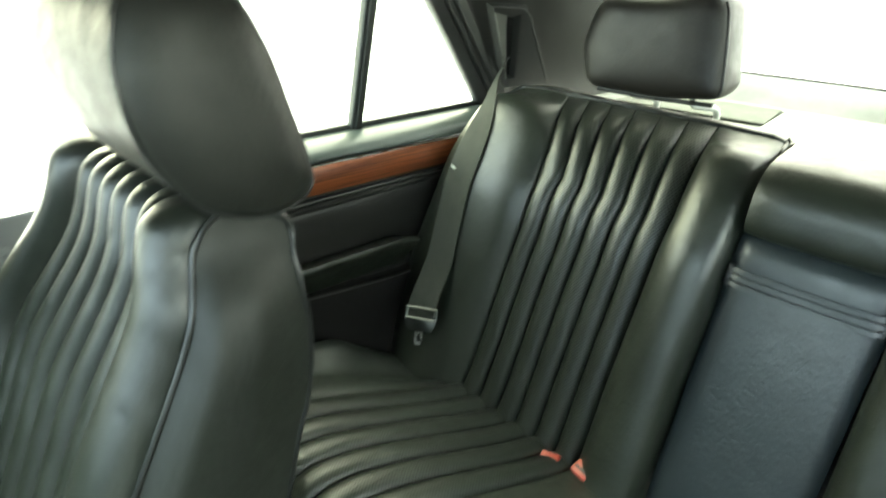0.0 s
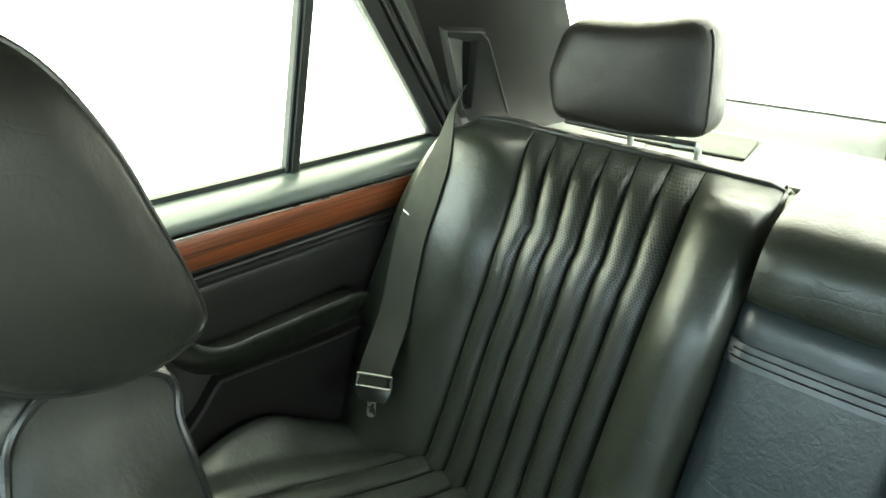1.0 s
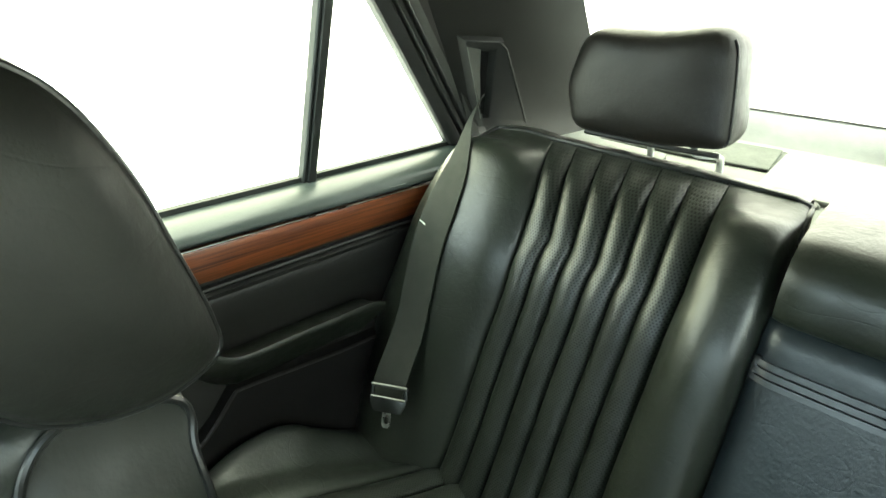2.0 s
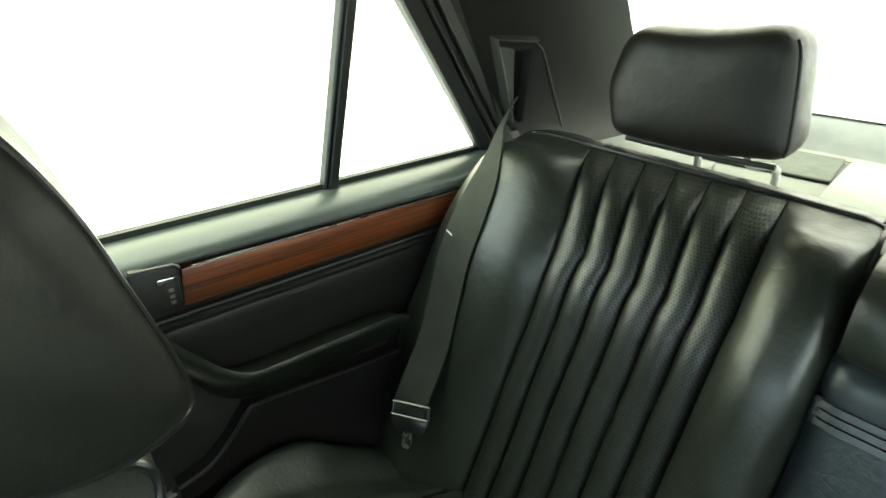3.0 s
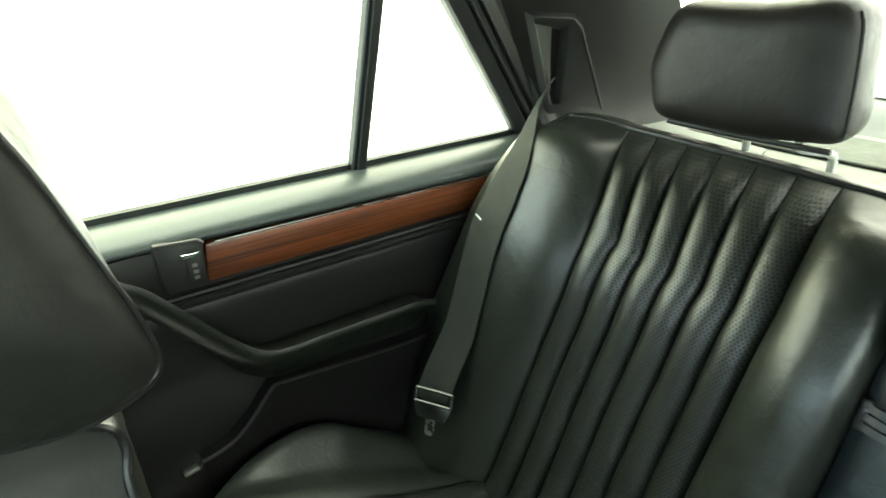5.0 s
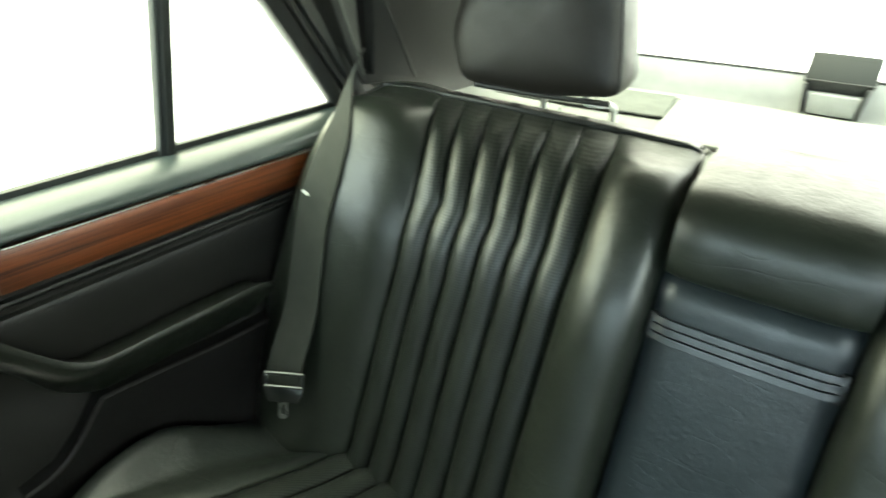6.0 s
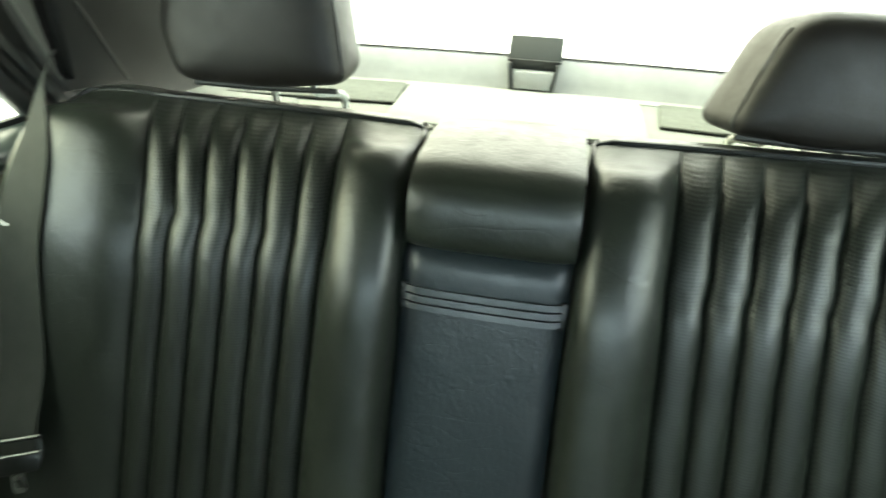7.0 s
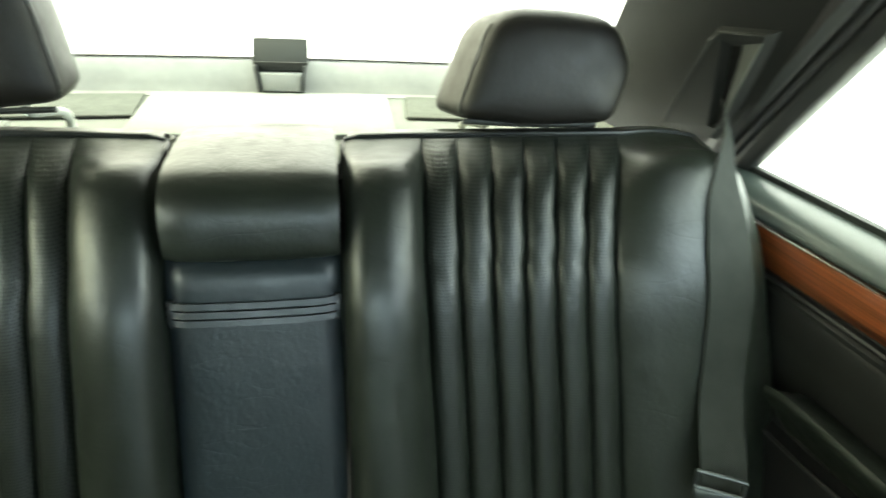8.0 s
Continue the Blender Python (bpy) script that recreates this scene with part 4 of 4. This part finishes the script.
# belt buckles that stand between bench and backrest
for x, y, z, tilt in ((-0.277, -0.098, 0.281, 0.35), (-0.218, -0.094, 0.301, -0.25)):
    bk = thing("belt_buckle", "red-buttoned seat belt buckle tucked behind the cushion", "belt buckle", (x, y, z - 0.03), "belt buckles")
    ax = Vector((math.cos(tilt), math.sin(tilt), 0))
    up = Vector((0, -0.45, 0.9)).normalized()
    fw = ax.cross(up).normalized()
    o = Vector((x, y, z - 0.012))
    part("case", slab([o + ax * a + up * h for a, h in ((-0.018, -0.08), (0.018, -0.08), (0.020, 0.004), (-0.020, 0.004))], fw * -0.022, 0.003), TRIM_DARK, bk, "black buckle case")
    part("button", slab([o + ax * a + up * h + fw * 0.001 for a, h in ((-0.020, 0.005), (0.020, 0.005), (0.018, 0.032), (-0.018, 0.032))], fw * -0.026, 0.004), RED, bk, "worn red release button")
    part("latch_slot", slab([o + ax * a + up * 0.0325 + fw * b for a, b in ((-0.013, -0.008), (0.013, -0.008), (0.013, -0.013), (-0.013, -0.013))], up * 0.0012, 0), TRIM_DARK, bk, "dark slot for the tongue")

# ---- front seat ----
fs = thing("front_seat_unit", "black leather front seat with fluted front and piped edges", "car seat", (-0.51, -0.9, 0.06))
PROFILE = [(-0.955, 0.30), (-0.880, 0.45), (-0.800, 0.61), (-0.750, 0.710), (-0.711, 0.780), (-0.685, 0.828), (-0.669, 0.866), (-0.660, 0.895), (-0.653, 0.914), (-0.643, 0.928), (-0.630, 0.936), (-0.612, 0.939), (-0.590, 0.929), (-0.570, 0.916), (-0.565, 0.900), (-0.569, 0.880), (-0.568, 0.846), (-0.565, 0.815), (-0.566, 0.775), (-0.576, 0.720), (-0.592, 0.677), (-0.615, 0.60), (-0.66, 0.48), (-0.71, 0.30)]
prof = spline([(0, y, z) for y, z in PROFILE], 4)
XI, XO = -0.280, -0.755


def taper(x, z):
    """The seat grows narrower towards its shoulders."""
    f = (x - XI) / (XO - XI)
    return x + f * 0.13 * ease(0.68, 0.92, z) - (1 - f) * 0.014 * ease(0.85, 0.91, z)


def seat_ring(x, shrink):
    c = Vector((0, -0.70, 0.62))
    ring = []
    for p in prof:
        axis_c = Vector((0, np.interp(p.z, [0.30, 0.936], [-0.83, -0.615]), p.z))
        q = p + (axis_c - p) * shrink
        q.z -= shrink * max(0, p.z - 0.80) * 0.9
        ring.append(Vector((taper(x, p.z), q.y, q.z)))
    return ring


part("side_panel", loft([seat_ring(XO + 0.030, 0.10), seat_ring(XO + 0.004, 0.01), seat_ring(XO, 0.03), seat_ring(XO - 0.006, 0.14), seat_ring(XO - 0.011, 0.9)]), LEATHER, fs)
k_top = min(range(len(prof)), key=lambda i: abs(prof[i].y + 0.612) + abs(prof[i].z - 0.939))
front_line, rear_line = prof[:k_top + 1], prof[k_top:]
rows = []
for k in range(41):
    z = 0.302 + (0.9375 - 0.302) * (1 - (1 - k / 40) ** 1.6)
    yf = float(np.interp(z, [p.z for p in front_line], [p.y for p in front_line]))
    yr = float(np.interp(z, [p.z for p in reversed(rear_line)], [p.y for p in reversed(rear_line)]))
    row = [Vector((taper(XI - 0.03, z), yf + (yr - yf) * 0.04, z))]
    for j in range(15):
        u = j / 14
        dome = 0.026 * ease(0.0, 0.18, u) * ease(1.06, 0.42, u) * ease(0.945, 0.80, z)
        row.append(Vector((taper(XI, z) + dome, yf + (yr - yf) * u, z)))
    row.append(Vector((taper(XI - 0.03, z), yf + (yr - yf) * 0.96, z)))
    rows.append(row)
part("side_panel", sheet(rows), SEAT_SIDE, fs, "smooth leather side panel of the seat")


def front_face(x0, x1, bulge, material, name, n=9, label=""):
    rows = []
    for i, p in enumerate(front_line):
        t = (front_line[min(i + 1, len(front_line) - 1)] - front_line[max(i - 1, 0)]).normalized()
        nrm = Vector((0, -t.z, t.y))
        full = 1 - ease(0.72, 1.0, i / (len(front_line) - 1))
        row = []
        for j in range(n + 1):
            u = j / n
            x = x0 + (x1 - x0) * u
            row.append(Vector((taper(x, p.z), p.y, p.z)) + nrm * (bulge * full * (1 - abs(2 * u - 1) ** 2.4) ** 0.75 - 0.002))
        rows.append([row[0] - nrm * 0.02] + row + [row[-1] - nrm * 0.02])
    part(name, sheet(rows), material, fs, label)


front_face(XI - 0.002, XI - 0.092, 0.034, LEATHER, "bolster")
front_face(XO + 0.092, XO + 0.002, 0.034, LEATHER, "bolster")
for k in range(6):
    w = (XO + 0.090 - (XI - 0.090)) / 6
    front_face(XI - 0.090 + k * w, XI - 0.090 + (k + 1) * w, 0.016, LEATHER, "flute", 8, "soft leather flute of the front seat")
rear_bm = sheet([[Vector((taper(x, p.z), p.y + 0.012 * (1 - abs(x + 0.5175) / 0.24) ** 0.5, p.z)) for x in (XI - 0.001, XI - 0.03, XI - 0.12, -0.5175, XO + 0.12, XO + 0.03, XO + 0.001)] for p in rear_line])
part("rear_panel", rear_bm, LEATHER, fs, "leather back of the front seat")
part("core", loft([seat_ring(XI - 0.02, 0.25), seat_ring(XO + 0.02, 0.25)]), TRIM_DARK, fs)
for x in (XI + 0.001, XO - 0.001):
    part("piping", tube([Vector((taper(x, p.z), p.y, p.z)) for p in prof], 0.0028, 8), PIPING, fs, "thick leather piping round the side panel")
part("seat_cushion", block((-0.755, -1.42, 0.26), (-0.28, -0.80, 0.40), 0.04), LEATHER, fs)
part("seat_base", block((-0.72, -1.36, 0.06), (-0.31, -0.74, 0.27), 0.01), CARPET, fs)

fh = thing("front_headrest", "black leather front headrest with piped oval side cheeks", "headrest", (-0.5175, -0.62, 0.90))
CHEEK = [(-0.589, 1.100), (-0.569, 1.061), (-0.556, 1.018), (-0.5415, 0.964), (-0.542, 0.937), (-0.573, 0.924), (-0.609, 0.928), (-0.642, 0.946), (-0.664, 0.976), (-0.677, 1.006), (-0.683, 1.046), (-0.677, 1.086), (-0.661, 1.115), (-0.640, 1.128), (-0.612, 1.120)]
cheek = spline([(0, y, z) for y, z in CHEEK], 5, True)
X1, X0 = -0.288, -0.535
cheek_mid = sum(cheek, Vector()) / len(cheek)
rings = []
for k, x in ((0.02, X0 - 0.016), (0.6, X0 - 0.014), (0.88, X0 - 0.008), (0.955, X0 + 0.002), (0.985, X0 + 0.02), (1.0, X0 + 0.06), (1.0, X0 + 0.1), (1.0, (X0 + X1) / 2), (1.0, X1 - 0.08), (1.0, X1 - 0.045), (1.0, X1 - 0.02), (1.0, X1 - 0.006), (0.985, X1 - 0.002), (0.88, X1 + 0.008), (0.6, X1 + 0.015), (0.3, X1 + 0.017), (0.02, X1 + 0.018)):
    u = (x - (X0 + X1) / 2) / ((X1 - X0) / 2)
    swell = 0.011 * max(0, 1 - u * u) ** 1.7
    rings.append([Vector((x, cheek_mid.y + (p.y - cheek_mid.y) * k + swell * ease(-0.66, -0.58, p.y) * ease(0.945, 1.06, p.z), cheek_mid.z + (p.z - cheek_mid.z) * k)) for p in cheek])
part("cushion", loft(rings), FRONT_HEAD, fh, "smooth creased leather cushion")
for x, k in ((X1 - 0.004, 1.0),):
    part("piping", tube([Vector((x, 0, 0)) + cheek_mid + (p - cheek_mid) * k for p in cheek], 0.0021, 8, None, True), PIPING, fh, "thick leather piping round the cheek")
for x in (-0.46, -0.575):
    part("post", tube([(x, -0.625, 0.86), (x, -0.625, 0.92)], 0.007, 10), CHROME, fh)
for ob in (fs, fh):
    ob.location += Vector((-0.004, -0.003, 0.014))
